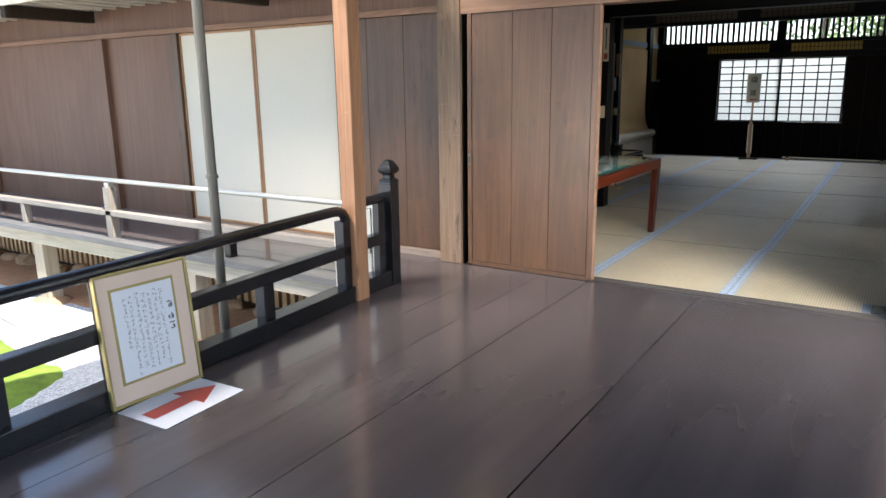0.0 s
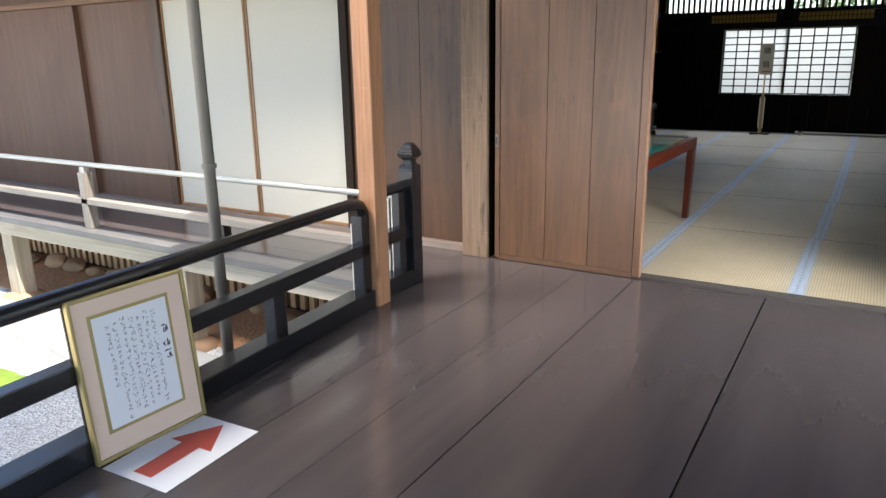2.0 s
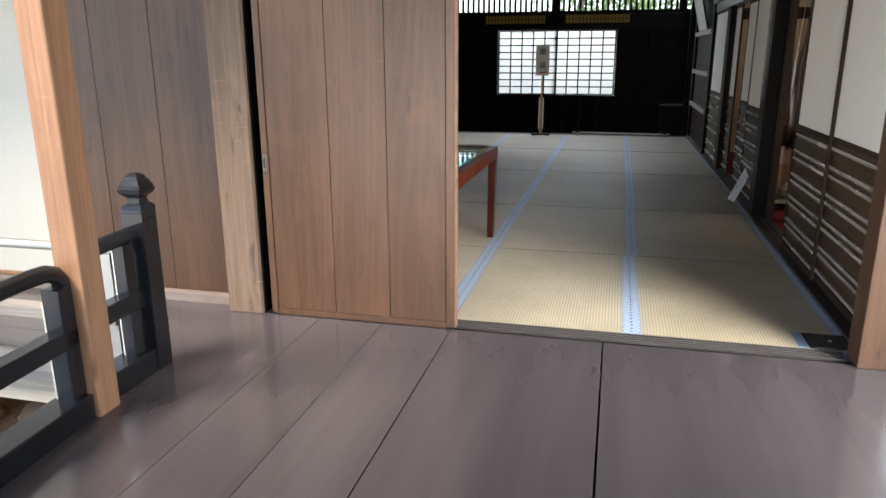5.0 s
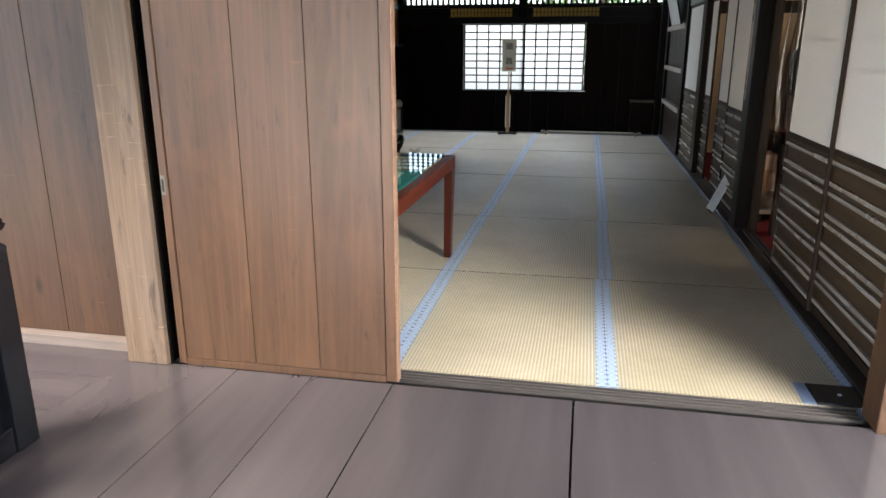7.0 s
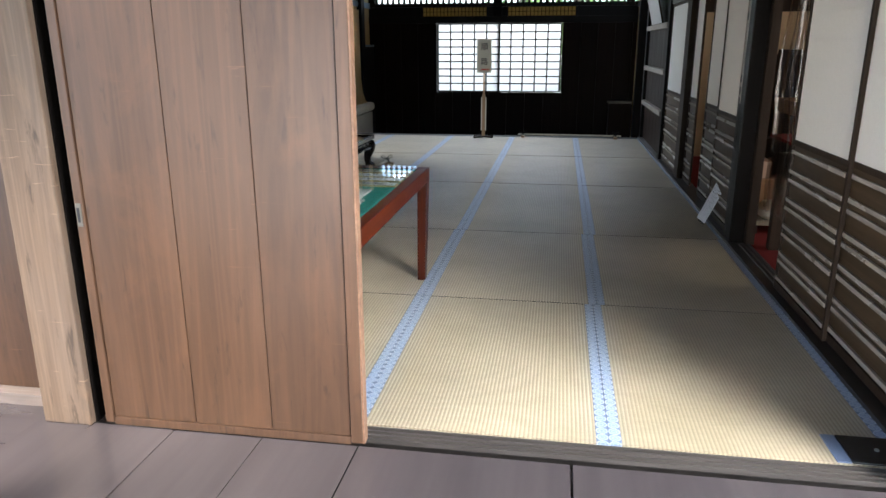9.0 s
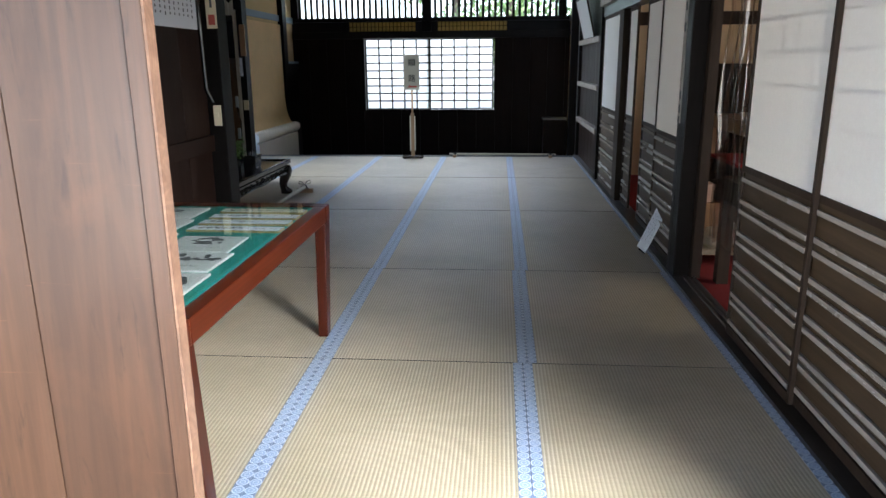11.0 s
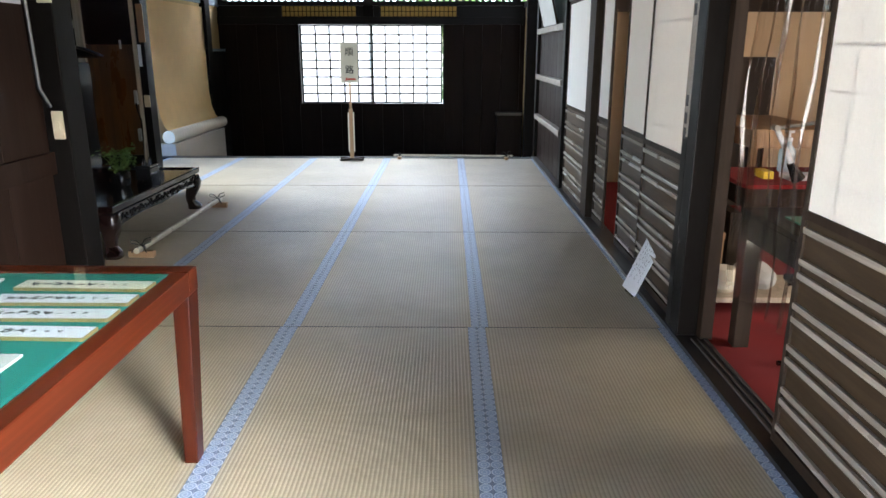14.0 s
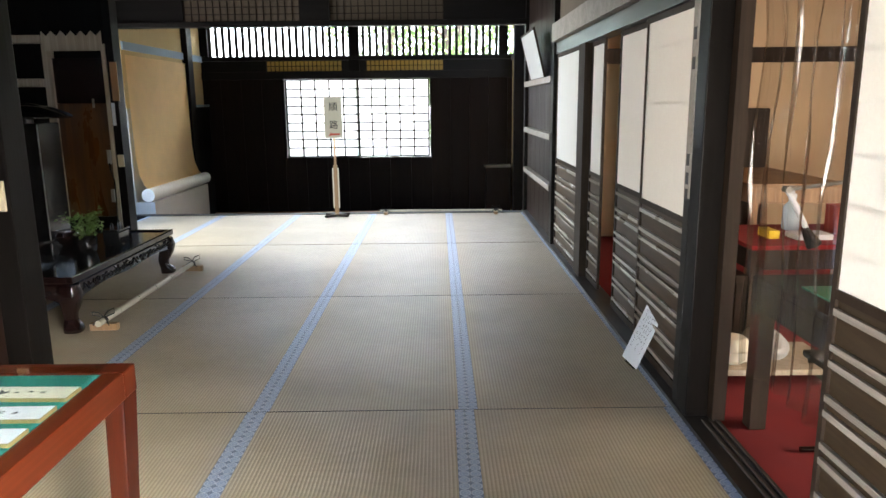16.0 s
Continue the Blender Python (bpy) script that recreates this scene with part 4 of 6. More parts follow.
def koshi_screen(y0, y1, x, label, boards=0.826, grid_cols=5):
    """Sliding screen: paper above with its lattice behind, board panel with paired slats below."""
    s = thing("sliding_screen", label, "sliding screen", group="sliding screens")
    t = 0.019
    part("stile", B(x, x + t, y0, y0 + 0.025, 0.02, 1.798, bevel=0.002), STILE, s)
    part("stile", B(x, x + t, y1 - 0.025, y1, 0.02, 1.798, bevel=0.002), STILE, s)
    part("top_rail", B(x, x + t, y0 + 0.0255, y1 - 0.0255, 1.765, 1.798), STILE, s)
    part("bottom_rail", B(x, x + t, y0 + 0.0255, y1 - 0.0255, 0.02, 0.06), STILE, s)
    part("waist_rail", B(x, x + t, y0 + 0.0255, y1 - 0.0255, boards, boards + 0.028), STILE, s)
    part("paper", B(x + 0.006, x + 0.0075, y0 + 0.02, y1 - 0.02, boards + 0.02, 1.77), SHOJI, s)
    n = grid_cols
    for k in range(1, n):
        y = y0 + 0.025 + (y1 - y0 - 0.05) * k / n
        part("lattice_bar", B(x + 0.012, x + 0.020, y - 0.005, y + 0.005, boards + 0.029, 1.764), SANDWOOD, s)
    for k in range(1, 7):
        z = boards + (1.765 - boards) * k / 7
        part("lattice_bar", B(x + 0.0201, x + 0.028, y0 + 0.026, y1 - 0.026, z - 0.005, z + 0.005), SANDWOOD, s)
    part("panel_board", B(x + 0.010, x + 0.018, y0 + 0.0255, y1 - 0.0255, 0.061, boards - 0.001), KOSHI, s)
    zs = [0.085, 0.184, 0.226, 0.337, 0.384, 0.486, 0.532, 0.638, 0.686, 0.79]
    for z in zs:
        part("slat", B(x - 0.004, x + 0.0095, y0 + 0.026, y1 - 0.026, z - 0.0105, z + 0.0105, bevel=0.002), SLAT, s)
    return s


koshi_screen(5.43, 6.56, SX + 0.032, "paper sliding screen with slatted brown panel, catching daylight")
koshi_screen(6.46, 7.25, SX + 0.012, "paper sliding screen with slatted brown panel beside the vinyl curtain")
koshi_screen(8.385, 9.19, SX + 0.012, "paper sliding screen with slatted brown panel by the black pillar")
koshi_screen(9.12, 9.90, SX + 0.055, "paper sliding screen with slatted brown panel beside a narrow gap")
koshi_screen(10.325, 10.72, SX + 0.055, "white paper sliding screen with slatted panel past the gap")
slab("screen_post", (SX + 0.0, SX + 0.06, 10.725, 10.955, 0.018, 1.80), STILE, "brown post between the paper screens", "post", bevel=0.003)
koshi_screen(10.96, 12.02, SX + 0.012, "broad white paper sliding screen with slatted brown panel")
slab("pillar_right_far", (SX - 0.02, SX + 0.1, 12.03, 12.15, 0.0, 3.2), BLACKZ, "black square pillar past the sliding screens", "pillar", "structure", 0.005)
bw = thing("wall_board_right", "dark boarded wall with three grey ledges", "wall", kind="structure")
for k in range(6):
    part("board", B(SX + 0.03, SX + 0.06, 12.152 + k * 0.352, 12.152 + (k + 1) * 0.352 - 0.004, 0.018, 3.2, bevel=0.003), DARKB, bw)
for z in (0.55, 1.04, 1.58):
    part("ledge", B(SX - 0.03, SX + 0.029, 12.16, 14.2, z - 0.03, z + 0.03, bevel=0.004), GREYX, bw)
slab("pillar_far_right", (SX - 0.01, SX + 0.14, 14.26, 14.40, -0.45, 3.2), BLACKZ, "black square pillar at the end of the mats", "pillar", "structure", 0.005)

# These ridges carry the same painted shine on the black sill.
for x in (SX + 0.028, SX + 0.058, SX + 0.088):
    slab("sill_ridge", (x, x + 0.009, 7.26, 8.148, 0.0185, 0.027), SILL_SHINE, "raised ridge of the grooved sill, coloured lighter for its shine", "sill", bevel=0.001)

# left wall of the first room
LX = -2.74
wl_ = thing("wall_left", "dark brown board wall with heavy rails", "wall", kind="structure")
for k in range(8):
    part("board", B(LX - 0.03, LX, 5.44 + k * 0.345, 5.44 + (k + 1) * 0.345 - 0.003, 0.0, 2.5, bevel=0.002), DARKB, wl_)
for z0, z1 in ((0.80, 0.90), (0.0, 0.10), (1.84, 1.98)):
    part("rail", B(LX - 0.001, LX + 0.025, 5.44, 8.195, z0, z1, bevel=0.004), DARKB, wl_)
slab("pillar_left", (LX - 0.07, LX + 0.10, 8.20, 8.36, 0.0, 3.2), BLACKZ, "black square pillar with an electric switch", "pillar", "structure", 0.006)
slab("beam_cross", (LX - 2.2, SX + 0.2, 8.20, 8.36, 1.98, 2.25), BLACKX, "black timber beam between the two rooms", "beam")
slab("wall_cross_upper", (LX - 2.2, SX + 0.2, 8.25, 8.31, 2.252, 3.2), YELLOW, "ochre plaster above the cross beam")
slab("wall_cross_left", (-5.2, LX - 0.072, 8.23, 8.33, 0.0, 1.98), DARKB, "dark board wall behind the black pillar")
slab("wall_room_left", (-5.30, -5.15, 8.2, 12.05, -0.1, 3.2), DARKB, "dark board side wall of the mat room")
# The gap between these two is an assumed opening for the left lamp.
slab("wall_room_left_upper", (-5.30, -5.15, 12.05, 14.4, 2.25, 3.2), DARKB, "dark board wall over the assumed, unseen side opening")
slab("wall_room_left_foot", (-5.30, -5.15, 12.05, 14.4, -0.1, 0.2), DARKB, "dark board wall under the assumed, unseen side opening")
slab("ceiling_1", (LX - 0.1, SX + 0.1, 5.30, 8.30, 2.5, 2.56), DARKB, "dark boarded ceiling of the first room", "ceiling")
slab("ceiling_2", (-5.30, SX + 0.2, 8.30, 14.45, 3.2, 3.26), DARKB, "dark boarded ceiling of the mat room", "ceiling")
slab("ceiling_3", (-5.30, 0.72, 14.30, 17.75, 3.264, 3.46), DARKB, "dark boarded ceiling of the entrance hall", "ceiling")
# ---- entrance hall at the far end ----
slab("floor_hall", (-5.3, 0.6, 14.36, 17.8, -0.62, -0.45), EARTH, "dim earthen floor of the entrance hall", "floor")
slab("step_face", (-5.15, 0.2, 14.30, 14.358, -0.46, -0.062), BLACKX, "black boarded step at the end of the mats", "step")
beam_far = thing("beam_far", "black beam with small paper lights above it", "beam", kind="structure")
part("beam", B(-5.15, 0.21, 14.26, 14.42, 2.30, 2.36, bevel=0.004), BLACKX, beam_far)
part("upper_wall", B(-5.15, 0.21, 14.32, 14.36, 2.70, 3.2), YELLOW, beam_far)
part("upper_beam", B(-5.15, 0.21, 14.29, 14.40, 2.62, 2.70), BLACKX, beam_far)
for x0, x1 in ((-5.14, -3.97), (-2.56, -2.2), (-0.81, 0.2)):
    part("infill", B(x0, x1, 14.30, 14.38, 2.362, 2.62), BLACKX, beam_far)


def transom(name, x0, x1, z0, z1, y, cols, rows, label, sheet):
    tr = thing(name, label, "transom screen", kind="structure", group="transom screens")
    part("paper", B(x0, x1, y + 0.014, y + 0.016, z0, z1), sheet, tr)
    for k in range(cols + 1):
        x = x0 + (x1 - x0) * k / cols
        part("lattice_bar", B(x - 0.006, x + 0.006, y, y + 0.012, z0, z1), STILE, tr)
    for k in range(rows + 1):
        z = z0 + (z1 - z0) * k / rows
        part("lattice_bar", B(x0, x1, y + 0.0005, y + 0.0115, z - 0.005, z + 0.005), STILE, tr)


transom("transom_1", -3.965, -2.565, 2.365, 2.618, 14.32, 16, 3, "brown paper transom with a fine lattice over the beam", DULLBROWN)
transom("transom_2", -2.195, -0.815, 2.365, 2.618, 14.32, 16, 3, "brown paper transom with a fine lattice over the beam", DULLBROWN)

FY = 17.45
wf = thing("wall_far", "near-black board wall with a paper window and a barred clerestory", "wall", kind="structure")
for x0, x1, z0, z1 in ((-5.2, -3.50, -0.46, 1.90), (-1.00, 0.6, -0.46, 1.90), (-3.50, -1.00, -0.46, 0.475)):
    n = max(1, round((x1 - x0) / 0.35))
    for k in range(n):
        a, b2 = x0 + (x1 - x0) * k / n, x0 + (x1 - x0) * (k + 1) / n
        part("board", B(a + 0.001, b2 - 0.001, FY, FY + 0.05, z0, z1, bevel=0.003), NEARBLACK, wf)
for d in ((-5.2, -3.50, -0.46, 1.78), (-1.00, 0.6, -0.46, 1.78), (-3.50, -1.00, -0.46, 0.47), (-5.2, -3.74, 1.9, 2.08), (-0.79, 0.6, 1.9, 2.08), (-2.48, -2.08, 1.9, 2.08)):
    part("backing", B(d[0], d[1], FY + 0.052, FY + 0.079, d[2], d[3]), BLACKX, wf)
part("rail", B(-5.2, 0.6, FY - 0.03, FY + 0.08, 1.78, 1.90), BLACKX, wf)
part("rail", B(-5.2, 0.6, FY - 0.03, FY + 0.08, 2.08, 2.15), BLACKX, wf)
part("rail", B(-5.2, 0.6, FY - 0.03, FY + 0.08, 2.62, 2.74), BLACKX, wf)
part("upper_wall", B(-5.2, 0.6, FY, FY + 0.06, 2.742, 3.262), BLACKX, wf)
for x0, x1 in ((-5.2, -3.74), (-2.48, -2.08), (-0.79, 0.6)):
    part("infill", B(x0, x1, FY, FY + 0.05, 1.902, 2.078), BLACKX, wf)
part("post", B(-2.36, -2.19, FY - 0.025, FY + 0.075, 1.901, 2.619), BLACKZ, wf)
bar_me2 = mesh_of("window_bar", box(bmesh.new(), -0.024, 0.024, -0.02, 0.02, 0.0, 0.468, bevel=0.003), BLACKZ)
for k in range(44):
    x = -4.66 + k * 0.1105
    if not -2.40 < x < -2.15:
        piece("window_bar", bar_me2, wf, pose(x, FY + 0.03, 2.1505))
part("post", B(-4.85, -4.69, FY - 0.025, FY + 0.075, 2.151, 2.619), BLACKZ, wf)
part("post", B(0.13, 0.28, FY - 0.025, FY + 0.075, 2.151, 2.619), BLACKZ, wf)
part("jamb", B(-3.505, -3.46, FY - 0.01, FY + 0.07, 0.477, 1.779), BLACKZ, wf)
part("jamb", B(-1.028, -0.995, FY - 0.01, FY + 0.07, 0.477, 1.779), BLACKZ, wf)
transom("transom_3", -3.735, -2.485, 1.905, 2.075, FY + 0.01, 18, 2, "ochre paper transom with a fine lattice over the window", OCHRE)
transom("transom_4", -2.075, -0.795, 1.905, 2.075, FY + 0.01, 18, 2, "ochre paper transom with a fine lattice over the window", OCHRE)


def shoji_window(x0, x1, y):
    w = thing("window_1", "white paper window screen glowing with daylight", "window", kind="structure", group="paper window screens")
    part("stile", B(x0, x0 + 0.03, y, y + 0.03, 0.477, 1.778), BLACKZ, w)
    part("stile", B(x1 - 0.03, x1, y, y + 0.03, 0.477, 1.778), BLACKZ, w)
    part("rail", B(x0 + 0.031, x1 - 0.031, y, y + 0.03, 0.477, 0.50), BLACKX, w)
    part("rail", B(x0 + 0.031, x1 - 0.031, y, y + 0.03, 1.755, 1.778), BLACKX, w)
    part("paper", B(x0 + 0.02, x1 - 0.02, y + 0.02, y + 0.0215, 0.49, 1.765), SHOJI, w)
    for k in range(1, 5):
        x = x0 + 0.03 + (x1 - x0 - 0.06) * k / 5
        part("lattice_bar", B(x - 0.013, x + 0.013, y + 0.004, y + 0.0155, 0.501, 1.754), BLACKZ, w)
    for k in range(1, 9):
        z = 0.50 + 1.255 * k / 9
        part("lattice_bar", B(x0 + 0.031, x1 - 0.031, y + 0.0045, y + 0.0150, z - 0.012, z + 0.012), BLACKX, w)


shoji_window(-3.455, -2.215, FY + 0.01)
shoji_window(-2.275, -1.033, FY + 0.042)

# Unseen post added to keep the left lamp off the hall's wall.
slab("pillar_far_left", (-5.15, -4.97, 14.28, 14.42, -0.45, 3.2), BLACKZ, "unseen black post added to block light into the hall", "pillar", "structure", 0.005)
part("infill", B(-5.2, -4.852, FY, FY + 0.05, 2.151, 2.619), BLACKX, wf)
# hall side walls
wy = thing("wall_hall_left", "ochre plaster wall behind a hanging cloth", "wall", kind="structure")
part("plaster", B(-5.20, -4.82, 14.42, 17.45, 1.34, 3.262), YELLOW, wy)
part("base_plaster", B(-5.20, -4.81, 14.42, 16.56, -0.45, 1.338), WHITEPLASTER, wy)
part("blue_band", B(-4.818, -4.79, 14.43, 16.56, 2.06, 2.16), BLUEBAND, wy)
part("blue_band", B(-4.818, -4.79, 16.80, 17.448, 2.06, 2.16), BLUEBAND, wy)
part("post", B(-4.82, -4.73, 16.57, 16.79, -0.45, 3.262, bevel=0.004), BLACKZ, wy)
part("dark_panel", B(-5.10, -4.74, 16.795, 17.448, -0.45, 1.34), BLACKZ, wy)
part("panel_rail", B(-4.82, -4.73, 16.795, 17.448, 1.341, 1.38), BLUEBAND, wy)


def hanging_cloth():
    """A cloth sheet that hangs from the wall and swings out to a rolled-up foot."""
    c = thing("hanging_cloth", "cream cloth hanging on the wall, its foot rolled up", "hanging cloth")
    prof = [(-4.78, 2.0), (-4.78, 1.2), (-4.775, 0.75), (-4.75, 0.5), (-4.70, 0.36), (-4.64, 0.30)]
    bm = bmesh.new()
    rows = []
    for x, z in prof:
        rows.append([bm.verts.new((x + 0.008 * math.sin(y * 2.3 + z), y, z)) for y in [14.44 + 2.11 * k / 12 for k in range(13)]])
    for a, b2 in zip(rows, rows[1:]):
        for k in range(12):
            bm.faces.new((a[k], a[k + 1], b2[k + 1], b2[k]))
    bmesh.ops.solidify(bm, geom=bm.faces[:], thickness=0.004)
    part("sheet", bm, CLOTH, c, smooth=True)
    part("rolled_foot", tube(bmesh.new(), (-4.65, 14.42, 0.235), (-4.65, 16.72, 0.235), 0.085, seg=22), WHITECLOTH, c, "white rolled cloth foot", smooth=True)


hanging_cloth()
slab("hall_base_ledge", (-4.81, -4.57, 14.42, 16.56, -0.45, 0.145), WHITEPLASTER, "white plastered base under the hanging cloth", "ledge")
wr = thing("wall_hall_right", "ochre plaster wall with black posts", "wall", kind="structure")
part("plaster", B(0.36, 0.50, 16.55, 17.45, -0.45, 3.262), YELLOW, wr)
part("post", B(0.28, 0.44, 16.40, 16.55, -0.45, 3.262), BLACKZ, wr)
# Black board in place of the opening's unlit depth.
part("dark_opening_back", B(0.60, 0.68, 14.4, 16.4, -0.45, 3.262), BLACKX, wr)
part("rail", B(0.33, 0.359, 16.56, 17.44, 2.05, 2.13), BLACKZ, wr)
part("notice", B(0.352, 0.3595, 16.75, 16.9, 1.15, 1.55), WHITEPAPER, wr)
slab("hall_shelf", (-0.12, 0.33, 17.15, 17.42, 0.30, 0.335), GALV, "small dark shelf by the far wall", "shelf", kind="")
slab("hall_shelf_cabinet", (-0.10, 0.32, 17.17, 17.41, -0.45, 0.298), NEARBLACK, "black cabinet under the small shelf", "cabinet", kind="")

# outside past the far wall
def tree(x, y, h, seed):
    rng = random.Random(seed)
    t = thing("garden_tree", "leafy green garden tree behind the hall", "tree", pose(x, y, GZ), group="trees behind the hall")
    bm = bmesh.new()
    pts = [(0.1 * math.sin(k * 0.9 + seed), 0.08 * math.cos(k + seed), h * 0.8 * k / 7) for k in range(8)]
    sweep(bm, pts, 0.11, 8)
    for k in range(5):
        z = h * (0.35 + 0.1 * k)
        a = rng.uniform(0, 6.28)
        tube(bm, (0, 0, z), (1.1 * math.cos(a), 1.1 * math.sin(a), z + 0.7), 0.05, 0.015, 7)
    part("trunk", bm, BARK, t, smooth=True)
    verts, faces = [], []
    for c in range(70):
        a, r, z = rng.uniform(0, 6.28), rng.uniform(0.2, 1.9), rng.uniform(0.22, 1.0) * h
        cx, cy = r * math.cos(a), r * math.sin(a)
        for _ in range(26):
            p = Vector((cx + rng.gauss(0, 0.28), cy + rng.gauss(0, 0.28), z + rng.gauss(0, 0.22)))
            e = Euler((rng.uniform(0, 3), rng.uniform(0, 3), rng.uniform(0, 6)))
            i = len(verts)
            for q in ((-0.03, 0, 0), (0, -0.05, 0.01), (0.11, 0, 0), (0, 0.05, 0.01)):
                v = Vector(q)
                v.rotate(e)
                verts.append(p + v)
            faces.append((i, i + 1, i + 2, i + 3))
    me = bpy.data.meshes.new("crown")
    me.from_pydata(verts, [], faces)
    me.materials.append(LEAF)
    cr = new("crown", me)
    cr.parent = t


for k, (x, y, h) in enumerate(((-0.6, 24.0, 5.0), (-2.2, 25.5, 5.5), (1.2, 25, 5.2), (3.5, 26, 5), (-0.2, 28.5, 6.5))):
    tree(x, y, h, k)

# ---- room beside the screens ----
slab("floor_side_room", (SX + 0.11, 4.6, 5.42, 12.6, -0.12, 0.0), REDCARPET, "red felt carpet of the side room", "carpet")
slab("wall_side_east", (4.5, 4.62, 5.3, 12.6, -0.1, 2.6), WARMWALL, "warm sand-coloured plaster wall of the side room")
slab("wall_side_north", (SX + 0.09, 4.6, 12.5, 12.62, -0.1, 2.6), WARMWALL, "warm sand-coloured plaster wall of the side room")
slab("ceiling_side", (SX + 0.09, 4.6, 5.3, 12.6, 2.55, 2.62), SANDWOOD, "boarded ceiling of the side room", "ceiling")
ws = thing("wall_side_south", "white papered front wall of the side room with dark rails", "wall", kind="structure")
part("paper_wall", B(0.272, 4.6, 5.31, 5.42, -0.1, 2.6), SHOJI_SOLID, ws)
for z0, z1 in ((0.0, 0.09), (0.58, 0.66), (1.80, 1.93)):
    part("rail", B(0.273, 4.6, 5.285, 5.3095, z0, z1, bevel=0.003), BLACKX, ws)
for x in (0.95, 1.9, 2.85, 3.8):
    part("stile", B(x - 0.03, x + 0.03, 5.287, 5.3092, 0.091, 1.799), BLACKZ, ws)
slab("wall_side_partition", (0.9, 4.5, 12.3, 12.4, 0.0, 2.55), WARMWALL, "sand plaster wall of the side room")
slab("partition_rail", (0.32, 4.5, 12.26, 12.298, 1.72, 1.86), STILE, "brown timber rail on the plaster wall", "trim")

# ---- display table in the first room ----
def brush(bm, rng, pts, w, z):
    """A swelling, ragged brush stroke laid flat along the points."""
    pts = [Vector((*p, z)) for p in pts]
    fine = []
    for a, b2 in zip(pts, pts[1:]):
        for k in range(5):
            fine.append(a.lerp(b2, k / 5))
    fine.append(pts[-1])
    n = len(fine)
    left, right = [], []
    for i, p in enumerate(fine):
        d = (fine[min(i + 1, n - 1)] - fine[max(i - 1, 0)]).normalized()
        nrm = Vector((-d.y, d.x, 0))
        ww = w * (0.35 + 0.65 * math.sin(math.pi * (i + 0.6) / (n + 0.4))) * rng.uniform(0.85, 1.15)
        left.append(bm.verts.new(p + nrm * ww))
        right.append(bm.verts.new(p - nrm * ww))
    for i in range(n - 1):
        bm.faces.new((left[i], left[i + 1], right[i + 1], right[i]))


def display_table():
    t = thing("display_table", "red lacquered table with green felt under a glass sheet", "table")
    x0, x1, y0, y1, z = -2.70, -1.770, 5.53, 7.25, 0.66
    part("end_rail", B(x0, x1, y1 - 0.075, y1, z - 0.085, z - 0.006, bevel=0.005), REDWOOD_LIT, t)
    part("end_rail", B(x0, x1, y0, y0 + 0.075, z - 0.085, z - 0.006, bevel=0.005), REDWOOD_LIT, t)
    part("side_rail", B(x1 - 0.055, x1, y0 + 0.0755, y1 - 0.0755, z - 0.085, z - 0.006, bevel=0.005), REDWOOD_LIT, t)
    part("side_rail", B(x0, x0 + 0.055, y0 + 0.0755, y1 - 0.0755, z - 0.085, z - 0.006, bevel=0.005), REDWOOD_LIT, t)
    part("tabletop", B(x0 + 0.05, x1 - 0.05, y0 + 0.07, y1 - 0.07, z - 0.045, z - 0.012), REDWOOD_LIT, t)
    for sx, sy in ((1, 1), (1, -1), (-1, 1), (-1, -1)):
        cx, cy = (x1 if sx > 0 else x0), (y1 if sy > 0 else y0)
        bm = bmesh.new()
        ring = []
        for zz, inx, iny, wx, wy in ((0.0, 0.004, 0.085, 0.046, 0.062), (z - 0.084, 0.001, 0.002, 0.056, 0.088)):
            for dx, dy in ((inx, iny), (inx + wx, iny), (inx + wx, iny + wy), (inx, iny + wy)):
                ring.append(bm.verts.new((cx - sx * dx, cy - sy * dy, zz)))
        for q in ((0, 1, 2, 3), (4, 5, 6, 7), (0, 1, 5, 4), (1, 2, 6, 5), (2, 3, 7, 6), (3, 0, 4, 7)):
            bm.faces.new([ring[k] for k in q])
        bmesh.ops.bevel(bm, geom=bm.edges[:], offset=0.005, segments=2, affect="EDGES", profile=0.6)
        part("leg", bm, REDWOOD_SHADED, t)
    part("felt", B(x0 + 0.055, x1 - 0.062, y0 + 0.14, y1 - 0.082, z - 0.0118, z - 0.0095), FELT, t, "green felt lining")
    g = part("glass_sheet", B(x0 + 0.045, x1 - 0.052, y0 + 0.13, y1 - 0.072, z + 0.006, z + 0.011), glass, t, "clear glass sheet")
    g.visible_shadow = False
    return z


TZ = display_table()
rng = random.Random(11)


